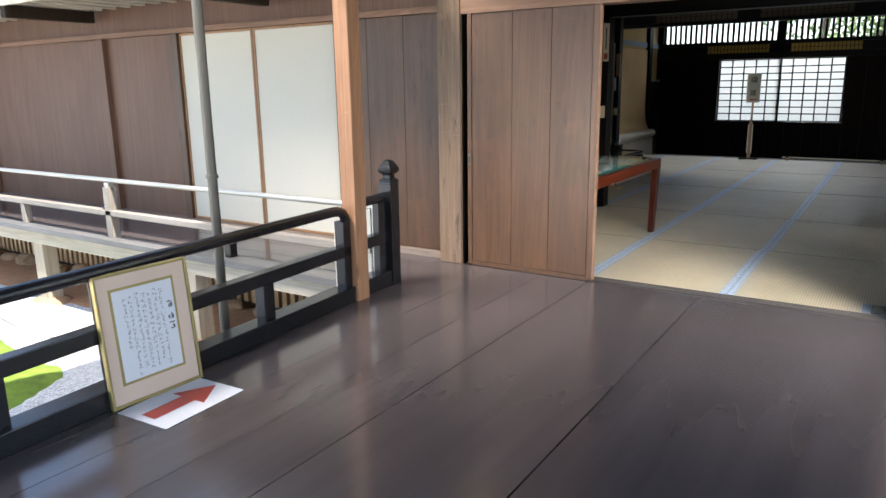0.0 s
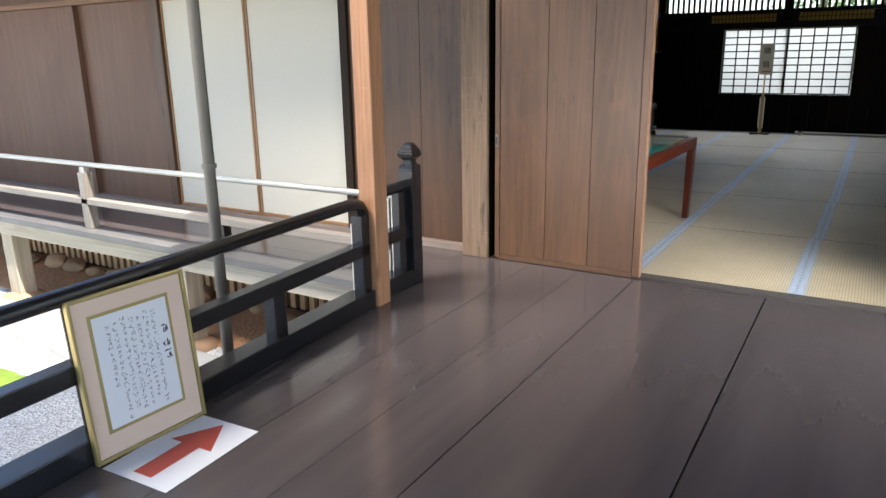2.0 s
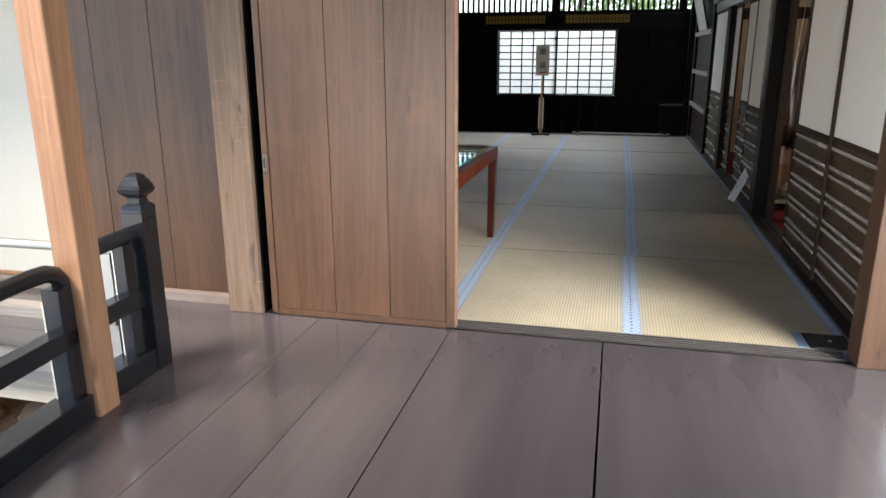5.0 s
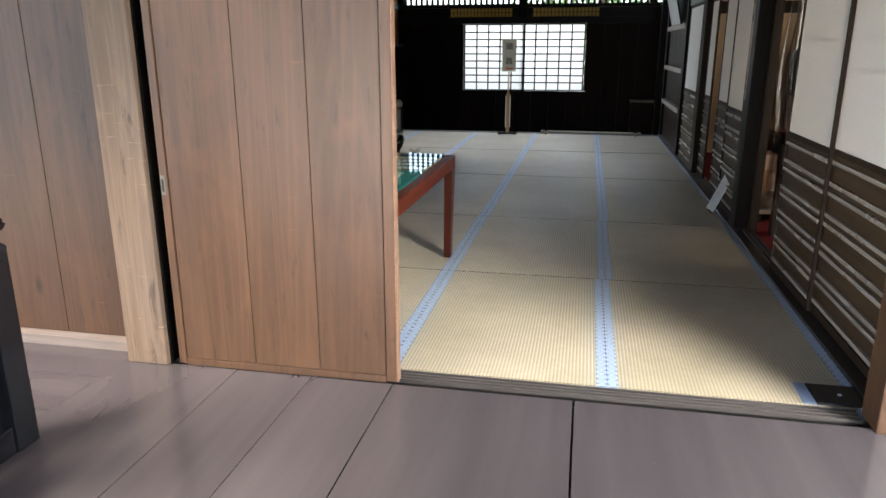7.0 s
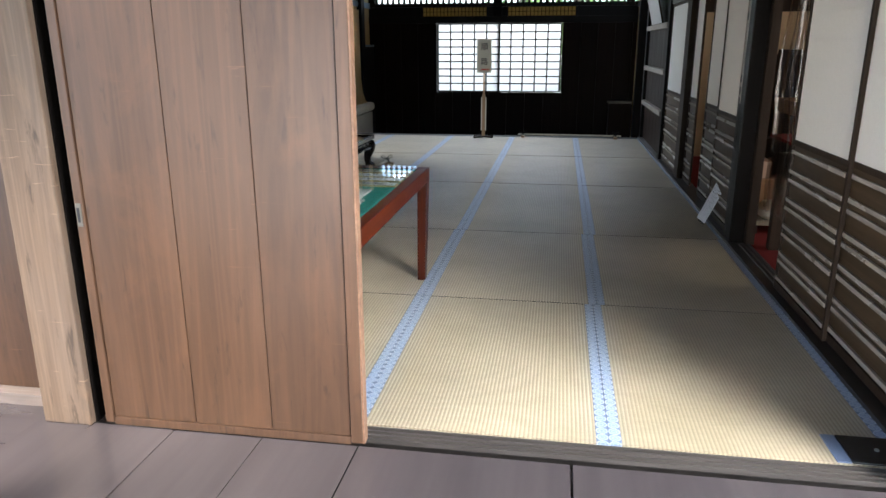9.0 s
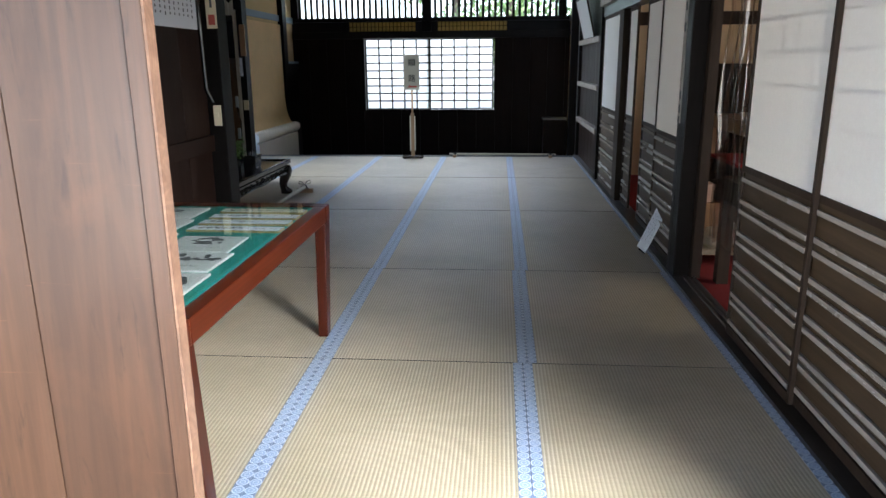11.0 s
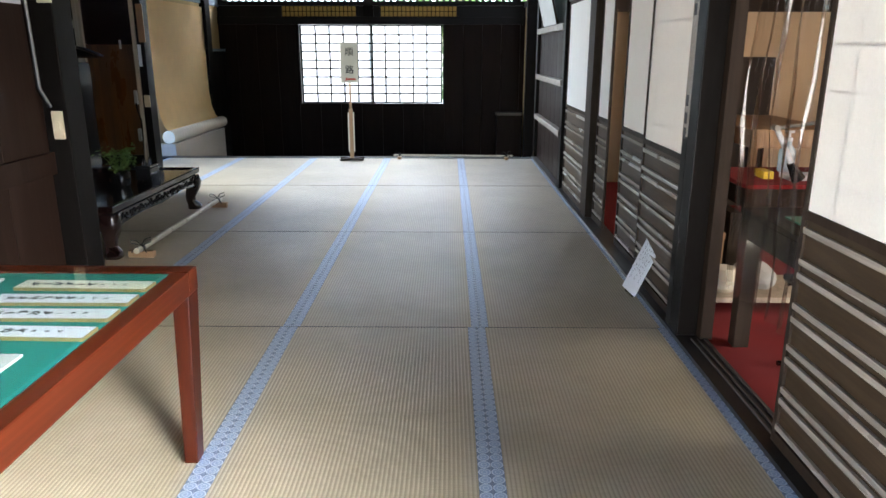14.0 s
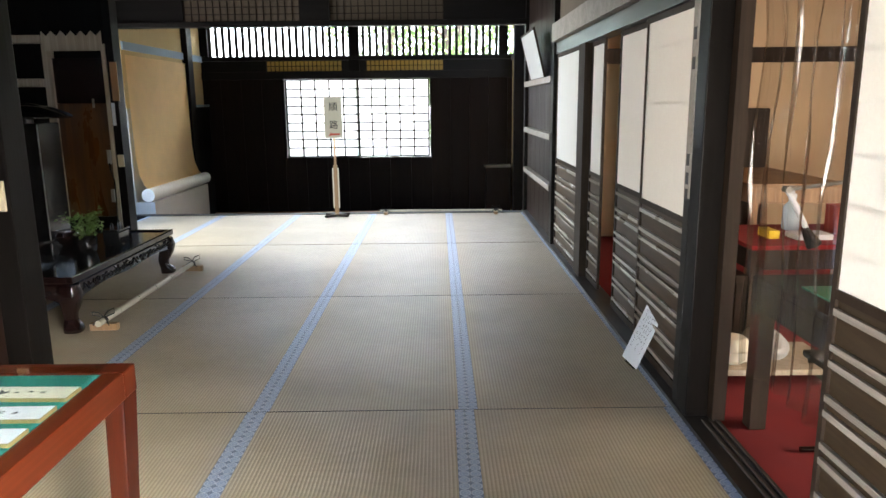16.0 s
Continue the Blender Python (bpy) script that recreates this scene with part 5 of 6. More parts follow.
def ink_card(x, y, w, l, kind):
    """Square cream card with large brush marks; its writing runs across y."""
    c = thing("calligraphy_card", "cream card with bold black brushwork under the glass", "calligraphy card", pose(x, y, TZ - 0.0092, 0, 0, rng.uniform(-3, 3)), group="calligraphy cards")
    part("card", B(-w / 2, w / 2, -l / 2, l / 2, 0, 0.0075, bevel=0.001), CARD, c)
    part("sheet", B(-w / 2 + 0.006, w / 2 - 0.006, -l / 2 + 0.006, l / 2 - 0.006, 0.0076, 0.0082), CARD, c)
    bm = bmesh.new()
    zz = 0.0086
    if kind == 0:
        brush(bm, rng, [(-0.02, -0.02), (-0.05, 0.03), (0.0, 0.075), (0.06, 0.05), (0.085, 0.0), (0.07, -0.03)], 0.021, zz)
        brush(bm, rng, [(-0.03, -0.05), (0.0, -0.055), (0.03, -0.05)], 0.004, zz + 0.0002)
    elif kind == 1:
        for cx in (-0.06, 0.035):
            s = rng.uniform(0.9, 1.15)
            for k in range(6):
                ax, ay = cx + rng.uniform(-0.035, 0.03) * s, 0.03 + rng.uniform(-0.035, 0.04) * s
                turn = rng.choice((0.1, 0.3, 1.3, 1.7, 2.4)) + rng.uniform(-0.3, 0.3)
                l = rng.uniform(0.018, 0.045) * s
                mid = (ax + l * math.cos(turn) + rng.uniform(-0.008, 0.008), ay + l * math.sin(turn) * 0.7)
                end = (mid[0] + l * 0.8 * math.cos(turn + rng.uniform(-1.4, 1.4)), mid[1] + l * 0.6 * math.sin(turn + rng.uniform(-1.4, 1.4)))
                pts = [(min(max(p[0], -0.118), 0.118), min(max(p[1], -0.04), 0.10)) for p in ((ax, ay), mid, end)]
                brush(bm, rng, pts, rng.uniform(0.008, 0.017), zz + k * 0.0001)
    else:
        brush(bm, rng, [(-0.03, 0.03), (0.0, 0.05), (0.03, 0.03), (0.0, 0.01), (-0.02, 0.03)], 0.016, zz)
    part("brushwork", bm, INK if kind < 2 else GREYINK, c)
    bm = bmesh.new()
    for k in range(9):
        xx = -0.08 + k * 0.018
        brush(bm, rng, [(xx, -0.062 + rng.uniform(-0.006, 0.006)), (xx + 0.006, -0.07), (xx + 0.011, -0.06 + rng.uniform(-0.01, 0.01))], 0.0024, zz + 0.0006)
    part("small_writing", bm, GREYINK, c)


for x, y, k in ((-2.45, 6.98, 2), (-2.42, 6.72, 0), (-2.37, 6.46, 1), (-2.32, 6.20, 1), (-2.06, 6.41, 1), (-2.03, 6.165, 1), (-2.01, 5.90, 0)):
    ink_card(x, y, 0.265, 0.235, k)
for k, y in enumerate((6.66, 6.785, 6.905, 7.03)):
    c = thing("poem_strip", "long white card strip with a line of brush writing", "calligraphy strip", pose(-2.03, y, TZ - 0.0092, 0, 0, rng.uniform(-2, 2)), group="poem strips")
    part("card", B(-0.20, 0.20, -0.038, 0.038, 0, 0.010, bevel=0.001), GOLD, c, "gilt card edge")
    part("sheet", B(-0.197, 0.197, -0.0355, 0.0355, 0.0101, 0.0106), WHITEPAPER if k < 3 else CREAM, c)
    bm = bmesh.new()
    for i in range(9):
        xx = -0.15 + i * 0.034
        s = 0.014 if i < 6 else 0.007
        for j in range(3):
            brush(bm, rng, [(xx - s, rng.uniform(-s, s)), (xx, rng.uniform(-s, s)), (xx + s, rng.uniform(-s, s))], 0.0040 if i < 6 else 0.002, 0.011 + j * 0.0001)
    part("writing", bm, INK, c)

# ---- posters, switches and wires on the left-hand side ----
def poster(y0, y1, z0, z1, label, photo):
    p = thing("poster", label, "poster", pose(LX + 0.026, 0, 0))
    part("sheet", B(-0.025, -0.0235, y0, y1, z0, z1), WHITEPAPER, p)
    if photo:
        part("picture", B(-0.0234, -0.0230, y0 + 0.02, y1 - 0.02, z0 + 0.03, z1 - 0.03), PHOTO, p)
        for q in (((0.20, 0.26), (0.30, 0.24), (0.33, 0.38), (0.22, 0.42)), ((0.18, 0.22), (0.36, 0.13), (0.40, 0.17), (0.24, 0.26))):
            bm = bmesh.new()
            bm.faces.new([bm.verts.new((0, y0 + 0.02 + a * 0.9, z0 + b2 * 0.9)) for a, b2 in q])
            part("pale_roof_shape", bm, CREAM, p, at=pose(-0.0226, 0, 0))
        part("caption", B(-0.0229, -0.0225, y1 - 0.09, y1 - 0.035, z0 + 0.04, z0 + 0.065), WHITEPAPER, p)
    else:
        bm = bmesh.new()
        r = random.Random(8)
        for k in range(9):
            yy = y0 + 0.06 + k * (y1 - y0 - 0.12) / 8
            zz2 = z1 - 0.04
            while zz2 > z0 + 0.05:
                box(bm, -0.0234, -0.0231, yy - 0.008, yy + 0.006, zz2 - r.uniform(0.01, 0.02), zz2)
                zz2 -= 0.03
        part("writing", bm, GREYINK, p)


poster(7.09, 7.53, 1.32, 1.90, "glossy colour photo poster pinned on dark boards", True)
poster(7.56, 8.14, 1.53, 1.95, "white handwritten notice pinned on dark boards", False)


def switch_plate(m, w, h, label):
    s = thing("light_switch", label, "light switch", m)
    part("plate", B(-w / 2, w / 2, -0.014, 0, -h / 2, h / 2, bevel=0.004), SWITCHP, s)
    part("rocker", B(-0.011, 0.011, -0.019, -0.0145, -0.018, 0.018, bevel=0.002), SWITCHP, s)


switch_plate(pose(-2.68, 8.199, 1.02), 0.048, 0.125, "ivory light switch on the black pillar")
charm = thing("paper_charm", "long ivory paper charm with a red seal on the pillar", "paper charm", pose(-2.668, 8.199, 0))
slip_ = part("slip", B(-0.032, 0.032, -0.004, -0.001, 1.54, 1.92), SWITCHP, charm)
part("seal", B(-0.02, 0.02, -0.0052, -0.0042, 1.56, 1.62), REDINK, slip_, "red seal")
part("writing", B(-0.006, 0.008, -0.0052, -0.0042, 1.66, 1.88), GREYINK, slip_)
w = thing("cable_duct", "black cable running down beside the pillar", "cable")
part("cable", sweep(bmesh.new(), [(-2.735, 8.15, 2.2), (-2.73, 8.155, 1.6), (-2.725, 8.16, 1.18), (-2.70, 8.185, 1.10)], 0.013, 10), BLACKLAC, w, smooth=True)

# ---- altar corner ----
def carved_table():
    t = thing("altar_table", "low black lacquered table with carved apron and curved legs", "low table", pose(0, 0, 0))
    x0, x1, y0, y1 = -3.93, -3.125, 9.50, 11.17
    part("tabletop", B(x0 + 0.02, x1 - 0.02, y0 + 0.02, y1 - 0.02, 0.325, 0.348, bevel=0.004), BLACKLAC, t)
    for a in ((x0, x0 + 0.04, y0, y1), (x1 - 0.04, x1, y0, y1), (x0 + 0.041, x1 - 0.041, y0, y0 + 0.04), (x0 + 0.041, x1 - 0.041, y1 - 0.04, y1)):
        part("rim", B(*a, 0.315, 0.36, bevel=0.008), REDBLACK, t)
    part("underframe", B(x0 + 0.03, x1 - 0.03, y0 + 0.03, y1 - 0.03, 0.29, 0.3145), REDBLACK, t)

    scroll = []
    for sgn in (1, -1):
        sp = [((0.004 + 0.0036 * i) * math.cos(i * 0.75 * sgn), 0, (0.004 + 0.0030 * i) * math.sin(i * 0.75 * sgn)) for i in range(9)]
        scroll.append(mesh_of("carved_scroll", sweep(bmesh.new(), sp, 0.0055, 6), BLACKLAC, True))

    def apron(length, m):
        pts = [(-length / 2, 0.30), (length / 2, 0.30), (length / 2, 0.17), (length / 2 - 0.10, 0.215), (length / 4, 0.235), (0, 0.215), (-length / 4, 0.235), (-length / 2 + 0.10, 0.215), (-length / 2, 0.17)]
        ap = part("apron", poly(bmesh.new(), pts, 0.022), REDBLACK, t, at=m)
        n = int(length / 0.062)
        for k in range(n):
            cx = -length / 2 + 0.05 + k * (length - 0.1) / max(1, n - 1)
            piece("carved_scroll", scroll[k % 2], ap, pose(cx, -0.004, 0.262, 0, 29 * k, 0))

    apron(y1 - y0 - 0.1, pose(x1 - 0.01, (y0 + y1) / 2, 0, 0, 0, 90))
    apron(y1 - y0 - 0.1, pose(x0 + 0.01, (y0 + y1) / 2, 0, 0, 0, -90))
    apron(x1 - x0 - 0.1, pose((x0 + x1) / 2, y0 + 0.01, 0, 0, 0, 0))
    apron(x1 - x0 - 0.1, pose((x0 + x1) / 2, y1 - 0.01, 0, 0, 0, 180))
    for cx, cy, sx, sy in ((x1 - 0.06, y0 + 0.06, 1, -1), (x1 - 0.06, y1 - 0.06, 1, 1), (x0 + 0.06, y0 + 0.06, -1, -1), (x0 + 0.06, y1 - 0.06, -1, 1)):
        prof = [(0.060, 0.30, 0.0), (0.066, 0.24, 0.012), (0.056, 0.18, 0.008), (0.040, 0.11, -0.012), (0.036, 0.075, -0.012), (0.050, 0.045, 0.006), (0.056, 0.02, 0.012), (0.052, 0.0, 0.010)]
        bm = bmesh.new()
        rings = []
        for r, z, o in prof:
            ox, oy = cx + o * sx, cy + o * sy
            rings.append([bm.verts.new((ox + r * math.copysign(abs(math.cos(a)) ** 0.6, math.cos(a)), oy + r * math.copysign(abs(math.sin(a)) ** 0.6, math.sin(a)), z)) for a in [2 * math.pi * k / 16 for k in range(16)]])
        for a, b2 in zip(rings, rings[1:]):
            for k in range(16):
                bm.faces.new((a[k], a[(k + 1) % 16], b2[(k + 1) % 16], b2[k]))
        bm.faces.new(rings[0])
        bm.faces.new(rings[-1])
        part("leg", bm, REDBLACK, t, smooth=True)
    return t


carved_table()


def potted_plant(x, y, z):
    p = thing("potted_plant", "small leafy green plant in a black pot", "potted plant", pose(x, y, z))
    part("pot", lathe(bmesh.new(), [(0.05, 0), (0.065, 0.01), (0.075, 0.08), (0.07, 0.115), (0.078, 0.13), (0.06, 0.131)], seg=20), BLACKLAC, p, smooth=True)
    r = random.Random(3)
    verts, faces = [], []
    stems = bmesh.new()
    for k in range(26):
        a, l = r.uniform(0, 6.28), r.uniform(0.04, 0.15)
        tip = Vector((math.cos(a) * l, math.sin(a) * l * 1.1, 0.14 + r.uniform(0.0, 0.15)))
        tube(stems, (0, 0, 0.11), tip, 0.003, 0.002, 5)
        for j in range(9):
            c = tip + Vector((r.gauss(0, 0.02), r.gauss(0, 0.02), r.gauss(0, 0.018)))
            e = Euler((r.uniform(-0.8, 0.8), r.uniform(-0.8, 0.8), r.uniform(0, 6.3)))
            i = len(verts)
            for q in ((0, 0, 0), (0.014, -0.011, 0.003), (0.034, 0, -0.004), (0.014, 0.011, 0.003)):
                v = Vector(q)
                v.rotate(e)
                verts.append(c + v)
            faces.append((i, i + 1, i + 2, i + 3))
    part("stems", stems, LEAF, p)
    me = bpy.data.meshes.new("foliage")
    me.from_pydata(verts, [], faces)
    me.materials.append(LEAF)
    f = new("foliage", me)
    f.parent = p


potted_plant(-3.42, 10.30, 0.348)
box_ = thing("incense_box", "black lacquered incense box with two upright rings", "incense box", pose(-3.33, 10.58, 0.348))
part("body", B(-0.06, 0.06, -0.09, 0.09, 0.012, 0.11, bevel=0.008), BLACKLAC, box_)
part("lid", B(-0.066, 0.066, -0.096, 0.096, 0.111, 0.128, bevel=0.005), BLACKLAC, box_)
for y in (-0.06, 0.06):
    part("handle", sweep(bmesh.new(), [(0, y - 0.02, 0.127), (0, y - 0.02, 0.16), (0, y, 0.175), (0, y + 0.02, 0.16), (0, y + 0.02, 0.127)], 0.005, 8), BLACKLAC, box_, smooth=True)
    for x in (-0.045, 0.045):
        part("foot", B(x - 0.012, x + 0.012, y - 0.012, y + 0.012, 0, 0.0125), BLACKLAC, box_)
rack = thing("small_lattice_rack", "small black lattice rack lying on the table", "rack", pose(-3.62, 9.98, 0.348))
for k in range(7):
    part("slat", B(-0.14, 0.14, -0.15 + k * 0.045, -0.135 + k * 0.045, 0.012, 0.024), BLACKLAC, rack)
for x in (-0.13, 0.12):
    part("bar", B(x, x + 0.012, -0.16, 0.15, 0.0, 0.0118), BLACKLAC, rack)
censer = thing("incense_burner", "dark bronze incense burner with a rounded body", "incense burner", pose(-3.68, 10.55, 0.348))
part("body", lathe(bmesh.new(), [(0.04, 0.0), (0.05, 0.012), (0.075, 0.05), (0.08, 0.08), (0.066, 0.105), (0.07, 0.118), (0.055, 0.119)], seg=22), REDBLACK, censer, smooth=True)


def pole_on_blocks(name, label, a, b2, r, z, bands):
    p = thing(name, label, "barrier pole")
    a, b2 = Vector((*a, z)), Vector((*b2, z))
    bm = bmesh.new()
    n = bands
    tube(bm, a, b2, r, r * 0.9, 14)
    part("pole", bm, BAMBOO, p, smooth=True)
    d = (b2 - a).normalized()
    for k in range(1, n):
        c = a.lerp(b2, k / n)
        part("node_ring", tube(bmesh.new(), c - d * 0.004, c + d * 0.004, r * 1.12, None, 14), BAMBOO, p, smooth=True)
    ang = math.degrees(math.atan2(d.y, d.x))
    for c in (a + d * 0.08, b2 - d * 0.08):
        part("block", B(-0.022, 0.022, -0.085, 0.085, 0, z - r * 0.9, bevel=0.003), SANDWOOD, p, "brass-brown wooden rest", at=pose(c.x, c.y, 0, 0, 0, ang))
        bm = bmesh.new()
        for s in (-1, 1):
            loop = [Vector((0, 0, r)), Vector((0.02 * s, 0.02 * s, r + 0.035)), Vector((0.05 * s, 0.04 * s, r + 0.045)), Vector((0.06 * s, 0.02 * s, r + 0.02)), Vector((0.02 * s, 0, r + 0.004))]
            sweep(bm, [c + q for q in loop], 0.004, 6)
            sweep(bm, [c + Vector((0, 0, r)), c + Vector((0.03 * s, -0.03, r * 0.3)), c + Vector((0.05 * s, -0.045, -r))], 0.004, 6)
        tube(bm, c - d * 0.012, c + d * 0.012, r * 1.22, None, 12)
        part("cord", bm, ROPE, p, "black tied cord", smooth=True)


pole_on_blocks("bamboo_barrier", "pale bamboo pole tied on wooden rests before the altar", (-3.0, 9.50), (-2.985, 11.24), 0.020, 0.062, 6)
pole_on_blocks("floor_barrier", "thin dark-tied bamboo pole across the mats' end", (-1.64, 14.16), (-0.10, 14.12), 0.012, 0.045, 6)

alc = thing("wall_alcove", "dark altar cabinet front with pale grey frames", "wall", pose(0.055, 0, 0), kind="structure")
AY = 11.90
part("back", B(-5.235, -3.915, AY + 0.06, AY + 0.12, 0.0, 3.2), BLACKZ, alc)
part("post", B(-4.485, -4.415, AY - 0.02, AY + 0.058, 0.36, 1.92, bevel=0.003), PALEZ, alc)
part("post", B(-3.955, -3.920, AY - 0.02, AY + 0.058, 0.0, 1.92, bevel=0.003), PALEZ, alc)
part("rail", B(-5.185, -4.486, AY - 0.02, AY + 0.058, 1.93, 2.0, bevel=0.003), PALEZ, alc)
part("shelf", B(-5.085, -4.487, AY - 0.10, AY + 0.058, 1.55, 1.62, bevel=0.003), PALEZ, alc)
part("door_panel", B(-4.414, -3.957, AY + 0.012, AY + 0.05, 0.36, 1.40), GOLD_GLOW, alc, "glossy golden-brown lacquered door with its glow painted in")
part("upper_panel", B(-4.414, -3.957, AY + 0.012, AY + 0.05, 1.402, 1.80), REDBLACK, alc)
part("base_panel", B(-5.185, -3.957, AY + 0.0, AY + 0.05, 0.0, 0.358), BLACKZ, alc)
zig = [(-4.465, 1.86), (-3.935, 1.86)] + [(-3.935 - 0.53 * k / 12, 1.985 if k % 2 else 2.03) for k in range(13)]
part("zigzag_valance", poly(bmesh.new(), zig, 0.012), PALEZ, alc, at=pose(0, AY - 0.035, 0))
part("latch", B(-4.090, -4.075, AY - 0.002, AY + 0.0115, 1.36, 1.44), METAL, alc)
slab("pillar_alcove", (-3.855, -3.785, AY - 0.03, AY + 0.12, 0.0, 3.2), BLACKZ, "black square pillar beside the altar cabinet", "pillar", "structure", 0.005)
tag = thing("wooden_tag", "honey-coloured wooden name tag hung on the pillar", "tag")
part("board", B(-3.825, -3.765, AY - 0.046, AY - 0.031, 1.42, 1.76, bevel=0.003), ORANGE_STILE, tag)
switch_plate(pose(-3.810, AY - 0.0305, 0.88), 0.055, 0.11, "small grey switch plate on the alcove pillar")
slip = thing("paper_slip", "narrow white paper slip on the alcove pillar", "paper slip")
part("slip", B(-3.850, -3.820, AY - 0.034, AY - 0.0305, 1.20, 1.40), WHITEPAPER, slip)
for z0, z1 in ((0.85, 0.98), (0.50, 0.62)):
    s = thing("socket_box", "white wall socket box beside the cabinet", "socket")
    part("box", B(-3.93, -3.90, AY - 0.05, AY - 0.021, z0, z1, bevel=0.004), GREYPL, s)
w = thing("socket_cable", "black looped cable by the socket boxes", "cable")
part("cable", sweep(bmesh.new(), [(-3.915, AY - 0.05, 0.86), (-3.89, AY - 0.09, 0.80), (-3.87, AY - 0.08, 0.70), (-3.88, AY - 0.06, 0.55), (-3.89, AY - 0.06, 0.3), (-3.90, AY - 0.06, 0.02)], 0.007, 8), BLACKLAC, w, smooth=True)
gong = thing("gong_stand", "tall black lacquered stand under a wide flat canopy dish", "stand", pose(-4.12, 10.98, 0))
part("column", B(-0.22, 0.16, -0.16, 0.16, 0, 1.25, bevel=0.006), BLACKLAC, gong)
part("dish", lathe(bmesh.new(), [(0.02, 1.30), (0.20, 1.295), (0.31, 1.285), (0.335, 1.30), (0.30, 1.325), (0.19, 1.37), (0.06, 1.40), (0.02, 1.402)], seg=36), BLACKLAC, gong, smooth=True)
part("neck", tube(bmesh.new(), (0, 0, 1.249), (0, 0, 1.31), 0.05), BLACKLAC, gong)
# Bright strip drawing the highlight down the lacquered corner.
part("edge_line", B(0.155, 0.163, -0.163, -0.157, 0.02, 1.24), METAL, gong)

# ---- route sign ----
def route_sign(x, y):
    s = thing("route_sign", "pale sign board on a slim wooden stand", "sign", pose(x, y, 0, 0, 0, 4))
    for a in (34, -34):
        part("foot", B(-0.17, 0.17, -0.02, 0.02, 0.002, 0.03, bevel=0.004), STILE, s, at=pose(0, 0, 0 if a > 0 else 0.002, 0, 0, a))
    part("lower_pole", B(-0.024, 0.024, -0.018, 0.018, 0.03, 0.64, bevel=0.003), SANDWOOD, s)
    for x2 in (-0.032, 0.032):
        part("pale_edge", B(x2 - 0.007, x2 + 0.007, -0.019, 0.019, 0.11, 0.60), CREAM, s)
    part("upper_pole", B(-0.013, 0.013, -0.010, 0.010, 0.64, 1.44), SANDWOOD, s)
    b = part("board", B(-0.108, 0.108, -0.030, -0.011, 0.965, 1.45, bevel=0.003), SIGNBOARD, s)
    for ch, z in (("順", 1.30), ("路", 1.085)):
        cu = bpy.data.curves.new("character", "FONT")
        cu.body, cu.size, cu.align_x, cu.offset = ch, 0.108, "CENTER", 0.001
        tmp = bpy.data.objects.new("character", cu)
        me = bpy.data.meshes.new_from_object(tmp)
        bpy.data.objects.remove(tmp)
        me.materials.clear()
        me.materials.append(INK)
        o = new("character", me)
        o.parent = b
        o.matrix_basis = pose(0.003, -0.0312, z, 90, 0, 0)
    bm = bmesh.new()
    bm.faces.new([bm.verts.new(q) for q in ((-0.06, 0, 0.99), (-0.03, 0, 1.04), (-0.025, 0, 1.022), (0.075, 0, 1.022), (0.075, 0, 1.0), (-0.025, 0, 1.0))])
    part("arrow", bm, REDINK, b, at=pose(0, -0.0312, 0))


route_sign(-2.16, 14.02)

# ---- small things by the screens ----
card = thing("notice_card", "white card with handwritten lines leaning on a black stand", "notice card", pose(0.105, 8.87, 0.0, 0, 0, -90))
card.rotation_euler = (radians(-24), 0, radians(-92 + 8))
part("card", B(-0.10, 0.10, -0.004, 0.0, 0.012, 0.34), WHITEPAPER, card)
bm = bmesh.new()
r2 = random.Random(5)
for k in range(5):
    xx = 0.06 - k * 0.03
    zz = 0.31
    while zz > 0.08 + (0.05 * k % 0.1):
        strokes(bm, r2, xx - 0.009, xx + 0.009, zz - 0.018, zz, 3, 0.0014)
        zz -= 0.026
part("writing", bm, GREYINK, card, at=pose(0, -0.0046, 0))
part("stand", B(-0.06, 0.06, 0.001, 0.012, 0.0, 0.24), BLACKLAC, card)
plate = thing("corner_plate", "black rubber plate set in the mat's corner", "plate")
part("plate", B(-0.02, 0.172, 5.445, 5.62, -0.01, 0.006, bevel=0.003), RAILB, plate)
part("stud", lathe(bmesh.new(), [(0.008, 0.006), (0.008, 0.009), (0.004, 0.0105)], 0.085, 5.53, 12), METAL, plate)
part("cloth_corner", B(-0.068, -0.022, 5.445, 5.62, -0.01, 0.0035, bevel=0.001), HERI, plate)


def vinyl_curtain():
    c = thing("vinyl_curtain", "clear vinyl curtain hanging in folds in the opening", "curtain")
    bm = bmesh.new()
    n, rows = 220, 8
    grid = []
    for i in range(n + 1):
        y = 7.33 + 0.80 * i / n
        col = []
        for j in range(rows + 1):
            z = 1.79 - (1.79 - 0.30) * j / rows
            amp = 0.014 + 0.012 * j / rows
            x = SX + 0.155 + 0.8 * amp * math.sin(i * 0.172 + 0.10 * j) + 0.004 * math.sin(i * 0.43 + j * 0.2) + 0.002 * math.sin(i * 0.81 - j * 0.15) + 0.04 * noise.noise(Vector((i * 0.033, j * 0.4, 0)))
            col.append(bm.verts.new((x, y, z)))
        grid.append(col)
    for i in range(n):
        for j in range(rows):
            bm.faces.new((grid[i][j], grid[i + 1][j], grid[i + 1][j + 1], grid[i][j + 1]))
    part("sheet", bm, VINYL, c, smooth=True)
    part("rod", tube(bmesh.new(), (SX + 0.155, 7.32, 1.795), (SX + 0.155, 8.19, 1.795), 0.008), METAL, c)


vinyl_curtain()
ins = thing("pillar_inscription", "faded black brush marks on the pillar's pale strip", "inscription")
